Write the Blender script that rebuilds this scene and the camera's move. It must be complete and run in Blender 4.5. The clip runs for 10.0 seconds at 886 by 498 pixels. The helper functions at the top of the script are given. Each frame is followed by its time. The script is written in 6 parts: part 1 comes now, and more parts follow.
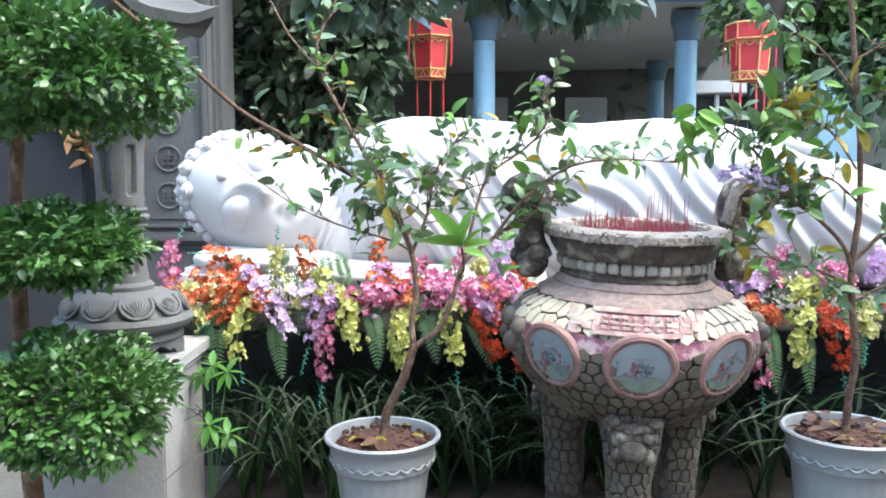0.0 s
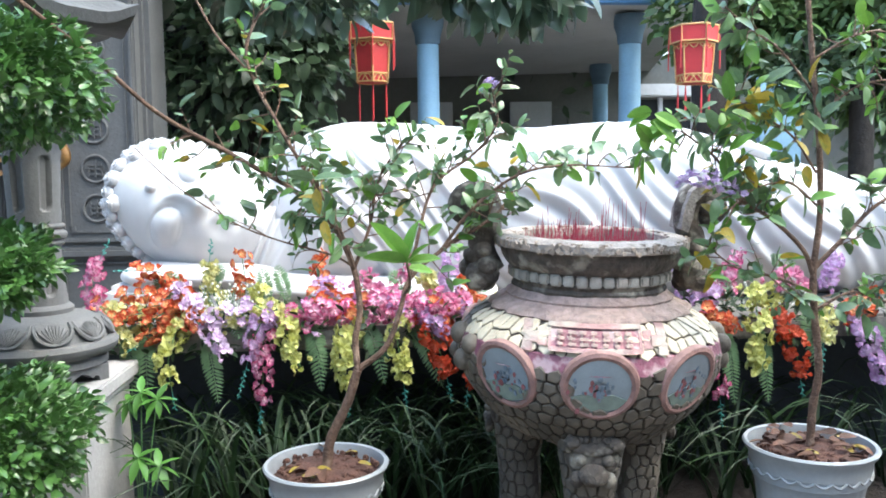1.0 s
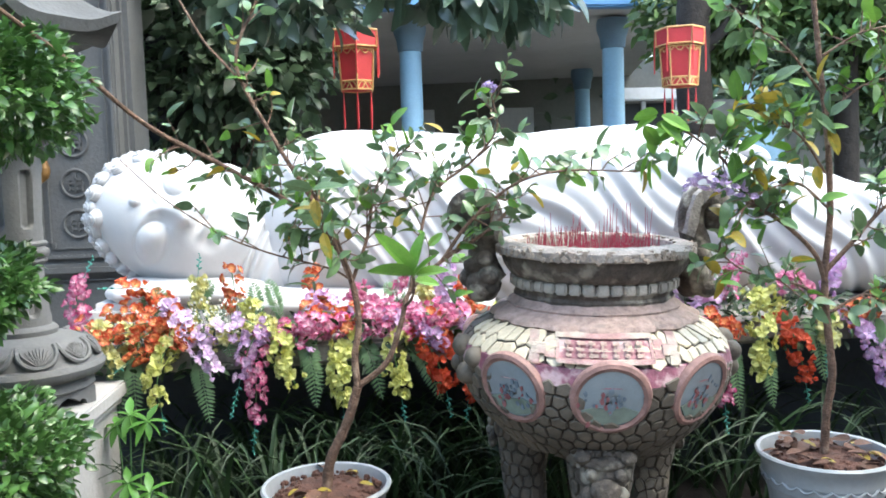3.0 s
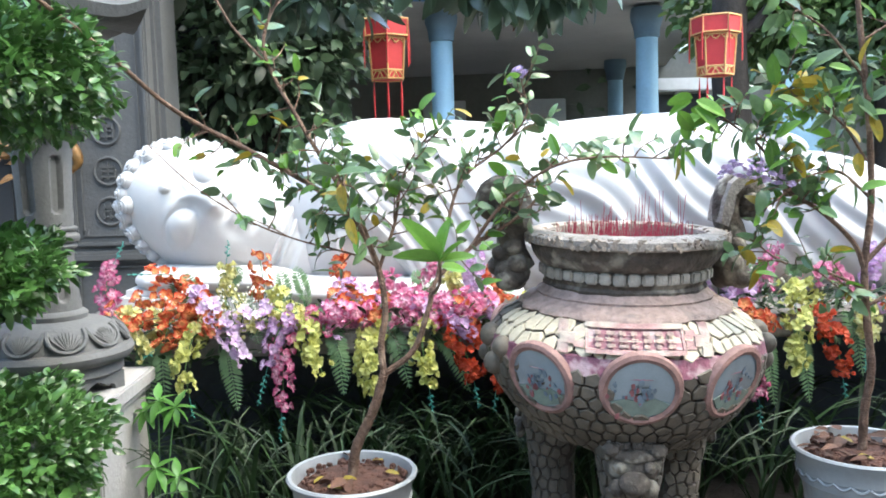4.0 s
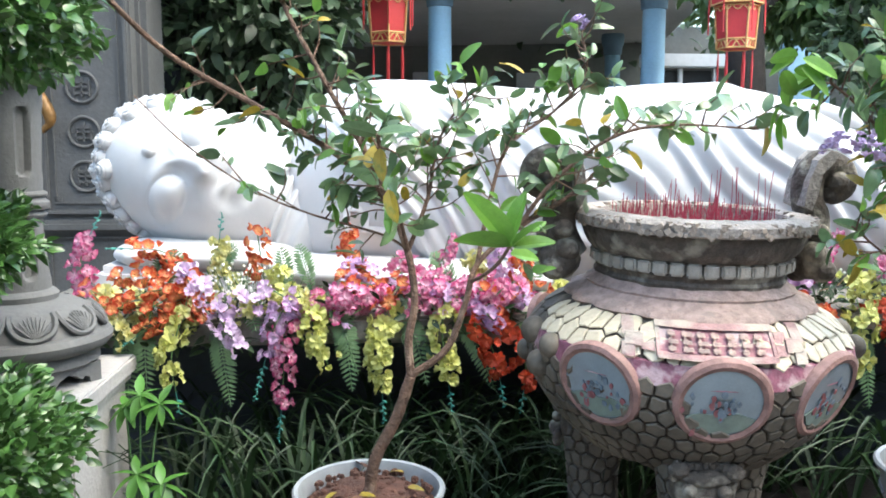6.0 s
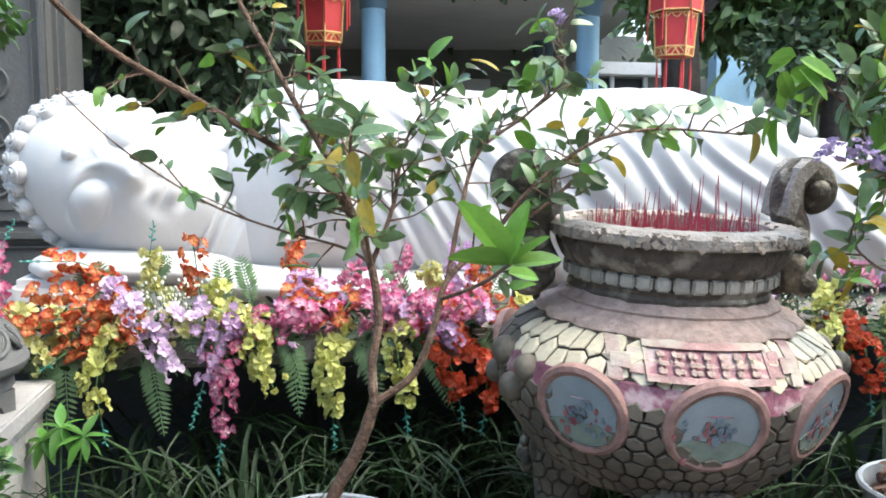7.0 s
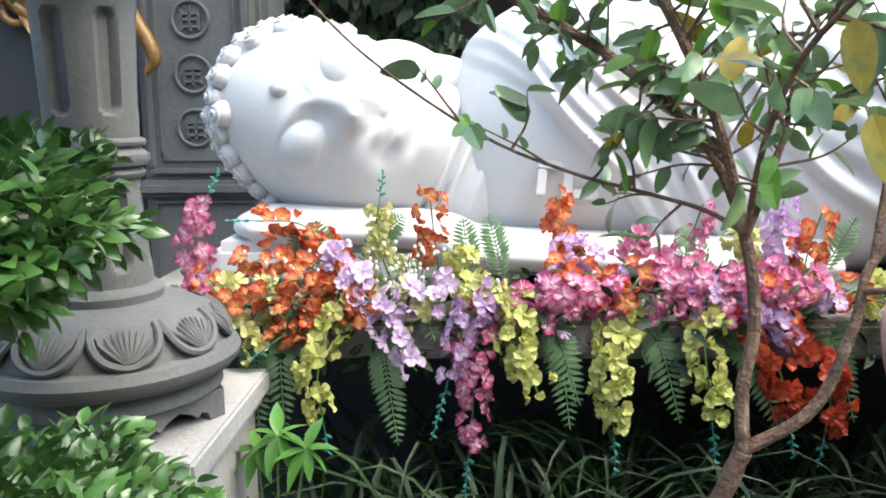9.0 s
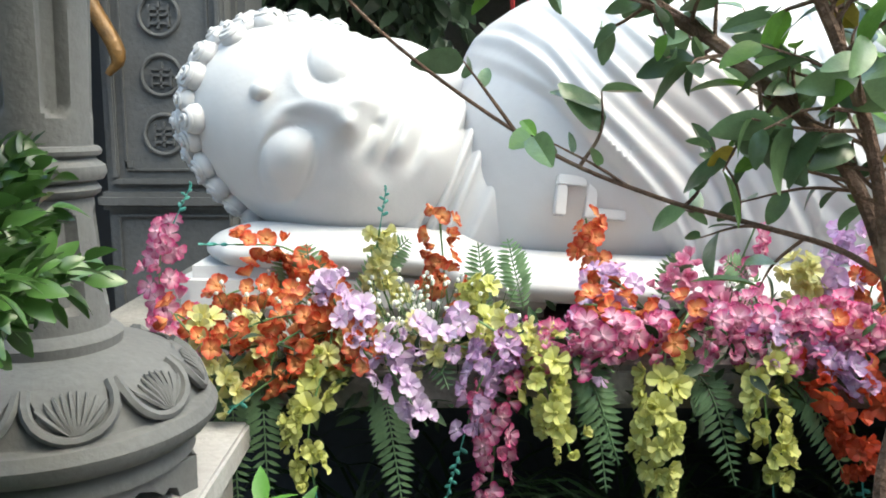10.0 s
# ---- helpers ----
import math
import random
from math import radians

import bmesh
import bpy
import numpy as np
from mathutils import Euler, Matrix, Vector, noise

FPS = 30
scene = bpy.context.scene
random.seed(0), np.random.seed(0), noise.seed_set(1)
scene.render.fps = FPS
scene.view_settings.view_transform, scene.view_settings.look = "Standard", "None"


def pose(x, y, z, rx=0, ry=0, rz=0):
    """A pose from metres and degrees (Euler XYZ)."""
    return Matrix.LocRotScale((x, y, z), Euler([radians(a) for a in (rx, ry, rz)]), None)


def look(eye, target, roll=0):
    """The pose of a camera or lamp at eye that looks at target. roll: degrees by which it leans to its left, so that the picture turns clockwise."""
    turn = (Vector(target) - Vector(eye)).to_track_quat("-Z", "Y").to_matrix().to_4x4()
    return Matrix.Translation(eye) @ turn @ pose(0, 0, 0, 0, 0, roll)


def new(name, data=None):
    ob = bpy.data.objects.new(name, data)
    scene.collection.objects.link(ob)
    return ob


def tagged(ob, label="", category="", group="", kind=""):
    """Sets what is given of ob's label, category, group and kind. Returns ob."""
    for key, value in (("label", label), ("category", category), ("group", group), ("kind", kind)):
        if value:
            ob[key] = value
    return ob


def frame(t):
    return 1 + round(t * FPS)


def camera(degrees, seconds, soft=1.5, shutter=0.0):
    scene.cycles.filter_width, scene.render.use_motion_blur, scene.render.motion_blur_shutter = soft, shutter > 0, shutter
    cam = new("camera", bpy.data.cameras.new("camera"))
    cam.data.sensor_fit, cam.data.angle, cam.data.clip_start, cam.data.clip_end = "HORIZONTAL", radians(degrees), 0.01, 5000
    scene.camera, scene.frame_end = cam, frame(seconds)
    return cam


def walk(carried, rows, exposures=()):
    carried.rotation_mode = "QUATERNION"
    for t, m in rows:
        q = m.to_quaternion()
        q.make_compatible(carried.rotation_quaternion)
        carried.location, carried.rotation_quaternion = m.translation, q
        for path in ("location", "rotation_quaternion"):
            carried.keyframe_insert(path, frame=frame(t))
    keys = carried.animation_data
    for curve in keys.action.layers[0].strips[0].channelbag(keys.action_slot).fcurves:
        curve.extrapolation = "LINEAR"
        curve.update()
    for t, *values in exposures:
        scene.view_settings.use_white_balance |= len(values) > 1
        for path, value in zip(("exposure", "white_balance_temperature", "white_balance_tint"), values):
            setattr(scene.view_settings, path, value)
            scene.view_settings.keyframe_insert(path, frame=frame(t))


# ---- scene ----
cam = camera(56.2, 10.0, 1.8)
METRES, EYE, TILT, LEAN, TURN = 2.0, 1.4, -5.5, 0.0, 0.0
ROWS = [
    (0.0, 0.0, 0.0, 0.0, -0.0, 0.0, -0.0),
    (0.5, 0.0167, 0.0573, 0.0086, -1.2, 0.32, 0.51),
    (1.0, 0.0045, 0.0839, 0.0128, -3.63, 0.32, 1.08),
    (1.5, -0.0256, 0.103, 0.0173, -4.96, 0.85, 1.64),
    (2.0, -0.0354, 0.1163, 0.0178, -5.68, 1.02, 2.0),
    (3.5, -0.0154, 0.1344, 0.016, -4.03, 0.58, 2.26),
    (4.0, -0.0155, 0.1437, 0.0108, -2.79, 0.36, 1.84),
    (4.5, -0.0107, 0.1618, 0.0063, -0.47, 0.16, 0.79),
    (5.0, -0.0399, 0.2172, 0.0024, 2.24, -1.06, -0.3),
    (5.5, -0.0708, 0.2817, 0.0141, -0.18, -1.49, 0.16),
    (7.0, -0.122, 0.4282, 0.0257, -9.55, -1.0, 0.47),
    (7.5, -0.1764, 0.5024, 0.0287, -3.79, -2.25, -0.28),
    (8.0, -0.2147, 0.5795, 0.0309, -0.77, -2.36, 0.2),
    (8.5, -0.229, 0.6585, 0.0217, 0.48, -3.32, 0.55),
    (9.0, -0.2344, 0.7521, 0.0259, 2.25, -4.07, 0.36),
    (9.5, -0.251, 0.82, 0.0256, 2.43, -4.41, 0.38),
    (10.0, -0.283, 0.8937, 0.0367, 0.18, -3.45, -0.05),
]
walk(cam, [(t, pose(0, 0, EYE, TILT, LEAN, TURN) @ pose(METRES * x, METRES * y, METRES * z, 90 + pitch, roll, yaw)) for t, x, y, z, yaw, pitch, roll in ROWS],
     [(0.0, 2.64, 6050, 0), (3.5, 2.6, 6200, -1), (5.5, 2.58, 6200, -1), (7.0, 2.4, 6400, -1), (8.5, 2.46, 6350, -1), (9.5, 2.3, 6550, -3), (10.0, 2.18, 6650, -5)])

# ---- light ----
world = bpy.data.worlds.new("sky")
scene.world = world
world.use_nodes = True
wn = world.node_tree
sky = wn.nodes.new("ShaderNodeTexSky")
sky.sky_type = "NISHITA"
sky.sun_disc = False
sky.sun_elevation, sky.sun_rotation = radians(62), radians(112)
sky.air_density, sky.dust_density = 1.2, 4.0
wn.nodes["Background"].inputs["Strength"].default_value = 0.15
wn.links.new(sky.outputs[0], wn.nodes["Background"].inputs["Color"])
sun = new("sun", bpy.data.lights.new("sun", "SUN"))
sun.data.energy, sun.data.angle, sun.data.color = 0.42, radians(60), (1.0, 0.98, 0.94)
sun.matrix_world = look((4.6, 2.4, 9.0), (0.6, 4.0, 1.0))

# ---- materials ----


def material(name, colour, rough=0.7, var=0.15, scale=8.0, fine=0.06, bump=0.2, bump_scale=40.0, metal=0.0, second=None,
             second_at=0.55, coat=0.0, per_object=0.0, per_island=0.0, sheen=0.0, lucent=0.0):
    m = bpy.data.materials.new(name)
    m.use_nodes = True
    nt = m.node_tree
    b = nt.nodes["Principled BSDF"]
    L = nt.links.new
    co = nt.nodes.new("ShaderNodeTexCoord").outputs["Object"]

    def tex(s, detail=4.0):
        n = nt.nodes.new("ShaderNodeTexNoise")
        n.inputs["Scale"].default_value, n.inputs["Detail"].default_value = s, detail
        L(co, n.inputs["Vector"])
        return n.outputs["Fac"]

    def ramp(fac, lo, hi, c0, c1):
        r = nt.nodes.new("ShaderNodeValToRGB")
        r.color_ramp.elements[0].position, r.color_ramp.elements[1].position = lo, hi
        r.color_ramp.elements[0].color, r.color_ramp.elements[1].color = (*c0, 1), (*c1, 1)
        L(fac, r.inputs[0])
        return r.outputs[0]

    def mix(kind, fac, a, c):
        x = nt.nodes.new("ShaderNodeMixRGB")
        x.blend_type = kind
        if isinstance(fac, float):
            x.inputs[0].default_value = fac
        else:
            L(fac, x.inputs[0])
        L(a, x.inputs[1])
        L(c, x.inputs[2])
        return x.outputs[0]

    c = Vector(colour)
    dark, light = tuple(c * (1 - var)), tuple(min(1.0, v * (1 + var)) for v in c)
    col = ramp(tex(scale), 0.3, 0.7, dark, light)
    grain = ramp(tex(scale * 14, 6), 0.3, 0.7, (1 - 3 * fine,) * 3, (1.0,) * 3)
    col = mix("MULTIPLY", 1.0, col, grain)
    if second:
        patch = ramp(tex(scale * 0.6, 8), second_at, second_at + 0.12, (0, 0, 0), (1, 1, 1))
        x = nt.nodes.new("ShaderNodeRGB")
        x.outputs[0].default_value = (*second, 1)
        col = mix("MIX", patch, col, x.outputs[0])
    rand = None
    if per_object:
        rand = (nt.nodes.new("ShaderNodeObjectInfo").outputs["Random"], per_object)
    if per_island:
        rand = (nt.nodes.new("ShaderNodeNewGeometry").outputs["Random Per Island"], per_island)
    if rand:
        k = ramp(rand[0], 0.0, 1.0, (1 - rand[1],) * 3, (1.0, 1.0, 1.0))
        col = mix("MULTIPLY", 1.0, col, k)
    L(col, b.inputs["Base Color"])
    b.inputs["Roughness"].default_value, b.inputs["Metallic"].default_value = rough, metal
    b.inputs["Coat Weight"].default_value = coat
    if bump:
        n = nt.nodes.new("ShaderNodeBump")
        n.inputs["Strength"].default_value, n.inputs["Distance"].default_value = bump, 0.01
        L(tex(bump_scale, 6), n.inputs["Height"])
        L(n.outputs[0], b.inputs["Normal"])
    if lucent:
        tr = nt.nodes.new("ShaderNodeBsdfTranslucent")
        L(col, tr.inputs[0])
        ms = nt.nodes.new("ShaderNodeMixShader")
        ms.inputs[0].default_value = lucent
        L(b.outputs[0], ms.inputs[1])
        L(tr.outputs[0], ms.inputs[2])
        L(ms.outputs[0], nt.nodes["Material Output"].inputs["Surface"])
    return m


def petal_material(name, heart, rim, edge=0.03):
    """Silk petals: one colour at the flower's heart, another at the rim."""
    m = material(name, rim, 0.6, 0.16, 60, 0.05, 0.2, 200, per_object=0.42)
    nt = m.node_tree
    co = nt.nodes.new("ShaderNodeTexCoord")
    ln = nt.nodes.new("ShaderNodeVectorMath")
    ln.operation = "LENGTH"
    nt.links.new(co.outputs["Object"], ln.inputs[0])
    mp = nt.nodes.new("ShaderNodeMapRange")
    mp.inputs["From Min"].default_value, mp.inputs["From Max"].default_value = 0.004, edge
    nt.links.new(ln.outputs["Value"], mp.inputs["Value"])
    b = nt.nodes["Principled BSDF"]
    old = b.inputs["Base Color"].links[0].from_socket
    x = nt.nodes.new("ShaderNodeMixRGB")
    x.inputs[1].default_value = (*heart, 1)
    nt.links.new(mp.outputs[0], x.inputs[0])
    nt.links.new(old, x.inputs[2])
    nt.links.new(x.outputs[0], b.inputs["Base Color"])
    tr = nt.nodes.new("ShaderNodeBsdfTranslucent")
    nt.links.new(x.outputs[0], tr.inputs[0])
    ms = nt.nodes.new("ShaderNodeMixShader")
    ms.inputs[0].default_value = 0.38
    nt.links.new(b.outputs[0], ms.inputs[1])
    nt.links.new(tr.outputs[0], ms.inputs[2])
    nt.links.new(ms.outputs[0], nt.nodes["Material Output"].inputs["Surface"])
    return m


WHITE = material("white_statue_paint", (0.51, 0.50, 0.505), 0.55, 0.03, 1.6, 0.015, 0.08, 60, second=(0.53, 0.44, 0.385), second_at=0.60)
STONE = material("grey_carved_stone", (0.12, 0.118, 0.118), 0.8, 0.16, 5, 0.05, 0.2, 90, second=(0.115, 0.11, 0.105), second_at=0.57)
STONE_PALE = material("pale_plastered_stone", (0.34, 0.325, 0.32), 0.85, 0.12, 4, 0.05, 0.3, 80)
PILLAR = material("pavilion_pillar_stone", (0.08, 0.079, 0.079), 0.85, 0.16, 3, 0.05, 0.3, 70)
CONCRETE = material("ledge_concrete", (0.22, 0.20, 0.18), 0.9, 0.2, 6, 0.07, 0.4, 60)
# near-black: the shade below the ledge is put into this colour
NAVY = material("shade_dark_plinth", (0.030, 0.036, 0.045), 0.6, 0.25, 3, 0.08, 0.2, 40)
SOIL = material("dark_soil", (0.035, 0.026, 0.02), 1.0, 0.4, 10, 0.1, 1.0, 60)
POTSOIL = material("reddish_potting_soil", (0.10, 0.045, 0.03), 1.0, 0.35, 25, 0.12, 1.0, 120)
POTWHITE = material("white_glazed_pot", (0.29, 0.30, 0.31), 0.35, 0.06, 6, 0.03, 0.1, 30, second=(0.50, 0.48, 0.44), second_at=0.68)
URN_DARK = material("weathered_urn_cement", (0.105, 0.085, 0.07), 0.95, 0.4, 26, 0.16, 1.0, 60, second=(0.25, 0.225, 0.185), second_at=0.53)
URN_RIM = material("worn_urn_rim", (0.33, 0.29, 0.26), 0.95, 0.3, 14, 0.12, 0.8, 90, second=(0.17, 0.14, 0.12), second_at=0.58)
URN_BLOCK = material("pale_urn_blocks", (0.40, 0.36, 0.31), 0.8, 0.25, 30, 0.1, 0.5, 90, per_object=0.3)
RIM_SHARD = material("worn_rim_chips", (0.42, 0.335, 0.27), 0.7, 0.25, 20, 0.08, 0.4, 90, per_island=0.6)
MORTAR = material("urn_mortar", (0.085, 0.066, 0.054), 0.95, 0.3, 20, 0.1, 0.5, 90)
SHARD = material("cream_china_shards", (0.60, 0.52, 0.38), 0.45, 0.2, 6, 0.06, 0.25, 60, per_object=0.3, per_island=0.3)
# shaded copy of the cream shards, for the urn's lower belly and legs
SHARD_SHADE = material("shaded_china_shards", (0.155, 0.128, 0.10), 0.65, 0.35, 6, 0.08, 0.3, 60, per_object=0.35, per_island=0.35)
PINK = material("pink_glaze", (0.36, 0.21, 0.20), 0.7, 0.3, 16, 0.12, 0.6, 60, second=(0.38, 0.32, 0.27), second_at=0.44)
PINK_DEEP = material("rose_glaze", (0.30, 0.13, 0.15), 0.6, 0.3, 40, 0.1, 0.4, 90, second=(0.40, 0.30, 0.29), second_at=0.52)
MAGENTA = material("magenta_shards", (0.24, 0.085, 0.125), 0.5, 0.3, 40, 0.1, 0.4, 90, second=(0.42, 0.29, 0.30), second_at=0.52)
COLLAR = material("worn_collar_glaze", (0.40, 0.285, 0.245), 0.75, 0.25, 40, 0.12, 0.8, 70, second=(0.25, 0.19, 0.165), second_at=0.55)
FRAME = material("dull_rose_frame", (0.29, 0.165, 0.145), 0.65, 0.25, 30, 0.1, 0.4, 80)
PORCELAIN = material("painted_porcelain", (0.22, 0.26, 0.295), 0.2, 0.12, 14, 0.03, 0.05, 30, coat=0.5)
PAINT_GREEN = material("porcelain_green_paint", (0.17, 0.21, 0.18), 0.25, 0.2, 30, 0.05, 0.05)
PAINT_RED = material("porcelain_red_paint", (0.26, 0.10, 0.11), 0.25, 0.3, 40, 0.05, 0.05)
PAINT_BLUE = material("porcelain_blue_paint", (0.15, 0.19, 0.24), 0.25, 0.3, 40, 0.05, 0.05)
INCENSE = material("red_incense_sticks", (0.33, 0.035, 0.065), 0.8, 0.2, 40, 0.05, 0.0)
ASH = material("incense_ash", (0.20, 0.045, 0.065), 1.0, 0.3, 30, 0.1, 0.6, 90)
BARK = material("brown_bark", (0.17, 0.10, 0.068), 0.9, 0.4, 30, 0.14, 0.9, 120, second=(0.29, 0.20, 0.145), second_at=0.56)
BARK_DARK = material("dark_tree_bark", (0.035, 0.028, 0.024), 0.95, 0.3, 12, 0.1, 0.8, 40)
LEAF = material("shrub_leaf", (0.17, 0.27, 0.12), 0.3, 0.25, 30, 0.05, 0.1, 90, per_object=0.5, coat=0.2, lucent=0.25)
LEAF_MASS = material("shrub_leaf_mass", (0.17, 0.27, 0.12), 0.3, 0.25, 30, 0.05, 0.1, 90, per_island=0.6, coat=0.2, lucent=0.25)
LEAF_LIME = material("young_shrub_leaf", (0.17, 0.34, 0.05), 0.4, 0.2, 30, 0.05, 0.1, 90, per_object=0.4, lucent=0.3)
LEAF_YELLOW = material("yellowing_leaf", (0.44, 0.32, 0.035), 0.5, 0.25, 30, 0.06, 0.1, 90, second=(0.16, 0.22, 0.05), second_at=0.47, per_object=0.35, lucent=0.3)
DRYLEAF = material("dry_brown_leaf", (0.13, 0.06, 0.035), 0.8, 0.35, 30, 0.1, 0.3, 90, per_object=0.5)
TOPIARY = material("topiary_leaf", (0.10, 0.215, 0.052), 0.3, 0.3, 5, 0.05, 0.05, 60, coat=0.2, per_island=0.5, lucent=0.25)
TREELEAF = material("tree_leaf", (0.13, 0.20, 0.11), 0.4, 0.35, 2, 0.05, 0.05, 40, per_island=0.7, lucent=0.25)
# lit copy of tree_leaf: sunlight is put into a paler green
TREELEAF_SUNLIT = material("sunlit_tree_leaf", (0.17, 0.27, 0.09), 0.45, 0.35, 2, 0.05, 0.05, 40, per_island=0.65, lucent=0.35)
BIGLEAF = material("broad_dark_leaf", (0.095, 0.145, 0.09), 0.3, 0.3, 5, 0.05, 0.05, 40, per_island=0.6, coat=0.3, lucent=0.15)
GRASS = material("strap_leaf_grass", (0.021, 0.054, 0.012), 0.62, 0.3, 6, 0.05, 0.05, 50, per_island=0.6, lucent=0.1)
FERN = material("fern_frond", (0.20, 0.33, 0.16), 0.55, 0.25, 20, 0.05, 0.05, 60, per_object=0.4, lucent=0.2)
STAR = material("bright_palmate_leaf", (0.13, 0.31, 0.06), 0.4, 0.2, 12, 0.04, 0.05, per_object=0.4, lucent=0.3)
TEAL = material("teal_plastic_buds", (0.08, 0.33, 0.27), 0.5, 0.15, 40, 0.03, 0.0, per_object=0.3)
STEMGREEN = material("green_plastic_stem", (0.10, 0.20, 0.07), 0.5, 0.2, 30, 0.04, 0.0)
DRIED = material("dried_twigs", (0.26, 0.17, 0.09), 0.9, 0.2, 30, 0.1, 0.2)
LILAC = material("lilac_blossom", (0.64, 0.49, 0.76), 0.6, 0.15, 60, 0.04, 0.0, per_object=0.3, lucent=0.2)
GYPSO = material("tiny_white_blossom", (0.72, 0.73, 0.66), 0.7, 0.1, 60, 0.02, 0.0)
FL_ORANGE = petal_material("orange_petals", (0.86, 0.46, 0.20), (0.66, 0.075, 0.03), 0.022)
FL_RED = petal_material("red_petals", (0.6, 0.12, 0.05), (0.56, 0.045, 0.02))
FL_PINK = petal_material("pink_petals", (0.84, 0.58, 0.68), (0.64, 0.05, 0.24), 0.024)
FL_ROSE = petal_material("pale_pink_petals", (0.60, 0.12, 0.28), (0.84, 0.50, 0.62))
FL_PURPLE = petal_material("purple_petals", (0.80, 0.66, 0.82), (0.56, 0.24, 0.60))
FL_LAV = petal_material("lavender_petals", (0.66, 0.46, 0.70), (0.82, 0.70, 0.83))
FL_YELLOW = petal_material("lime_yellow_petals", (0.52, 0.52, 0.14), (0.78, 0.80, 0.32))
FL_CREAM = petal_material("cream_yellow_petals", (0.60, 0.56, 0.18), (0.74, 0.74, 0.42))
BLUE = material("pale_blue_paint", (0.30, 0.48, 0.64), 0.6, 0.1, 3, 0.03, 0.1, 40)
BLUE_DEEP = material("blue_fascia_paint", (0.12, 0.27, 0.52), 0.6, 0.12, 3, 0.03, 0.1, 40)
BLUE_CAP = material("slate_blue_capital", (0.15, 0.23, 0.32), 0.7, 0.12, 4, 0.04, 0.1, 40)
SOFFIT = material("grey_soffit", (0.47, 0.47, 0.485), 0.85, 0.12, 0.8, 0.03, 0.1, 30, second=(0.36, 0.36, 0.37), second_at=0.66)
PLASTER = material("white_plaster", (0.66, 0.67, 0.70), 0.85, 0.08, 1.5, 0.03, 0.15, 40)
PLASTER_GREY = material("grey_yard_plaster", (0.20, 0.20, 0.19), 0.9, 0.15, 1.5, 0.04, 0.2, 30)
# the shade of unlit interiors, painted as a near-black surface
DARKROOM = material("interior_shade_colour", (0.016, 0.017, 0.02), 0.7, 0.2, 2, 0.04, 0.1)
REDWOOD = material("red_lacquer_wood", (0.25, 0.05, 0.05), 0.5, 0.2, 5, 0.05, 0.1)
LANTERN_RED = material("red_lantern_cloth", (0.52, 0.035, 0.04), 0.6, 0.12, 10, 0.05, 0.15, 120)
GOLD = material("gold_lantern_trim", (0.62, 0.36, 0.14), 0.5, 0.15, 30, 0.05, 0.1)
GILT = material("old_gilded_carving", (0.17, 0.085, 0.022), 0.45, 0.4, 20, 0.12, 0.5, 60, metal=0.2)
IRON = material("black_iron", (0.02, 0.02, 0.022), 0.5, 0.2, 10, 0.05, 0.1, metal=0.6)
GROUND = material("paved_ground", (0.17, 0.155, 0.135), 0.95, 0.25, 2, 0.08, 0.5, 30)

# ---- mesh tools ----


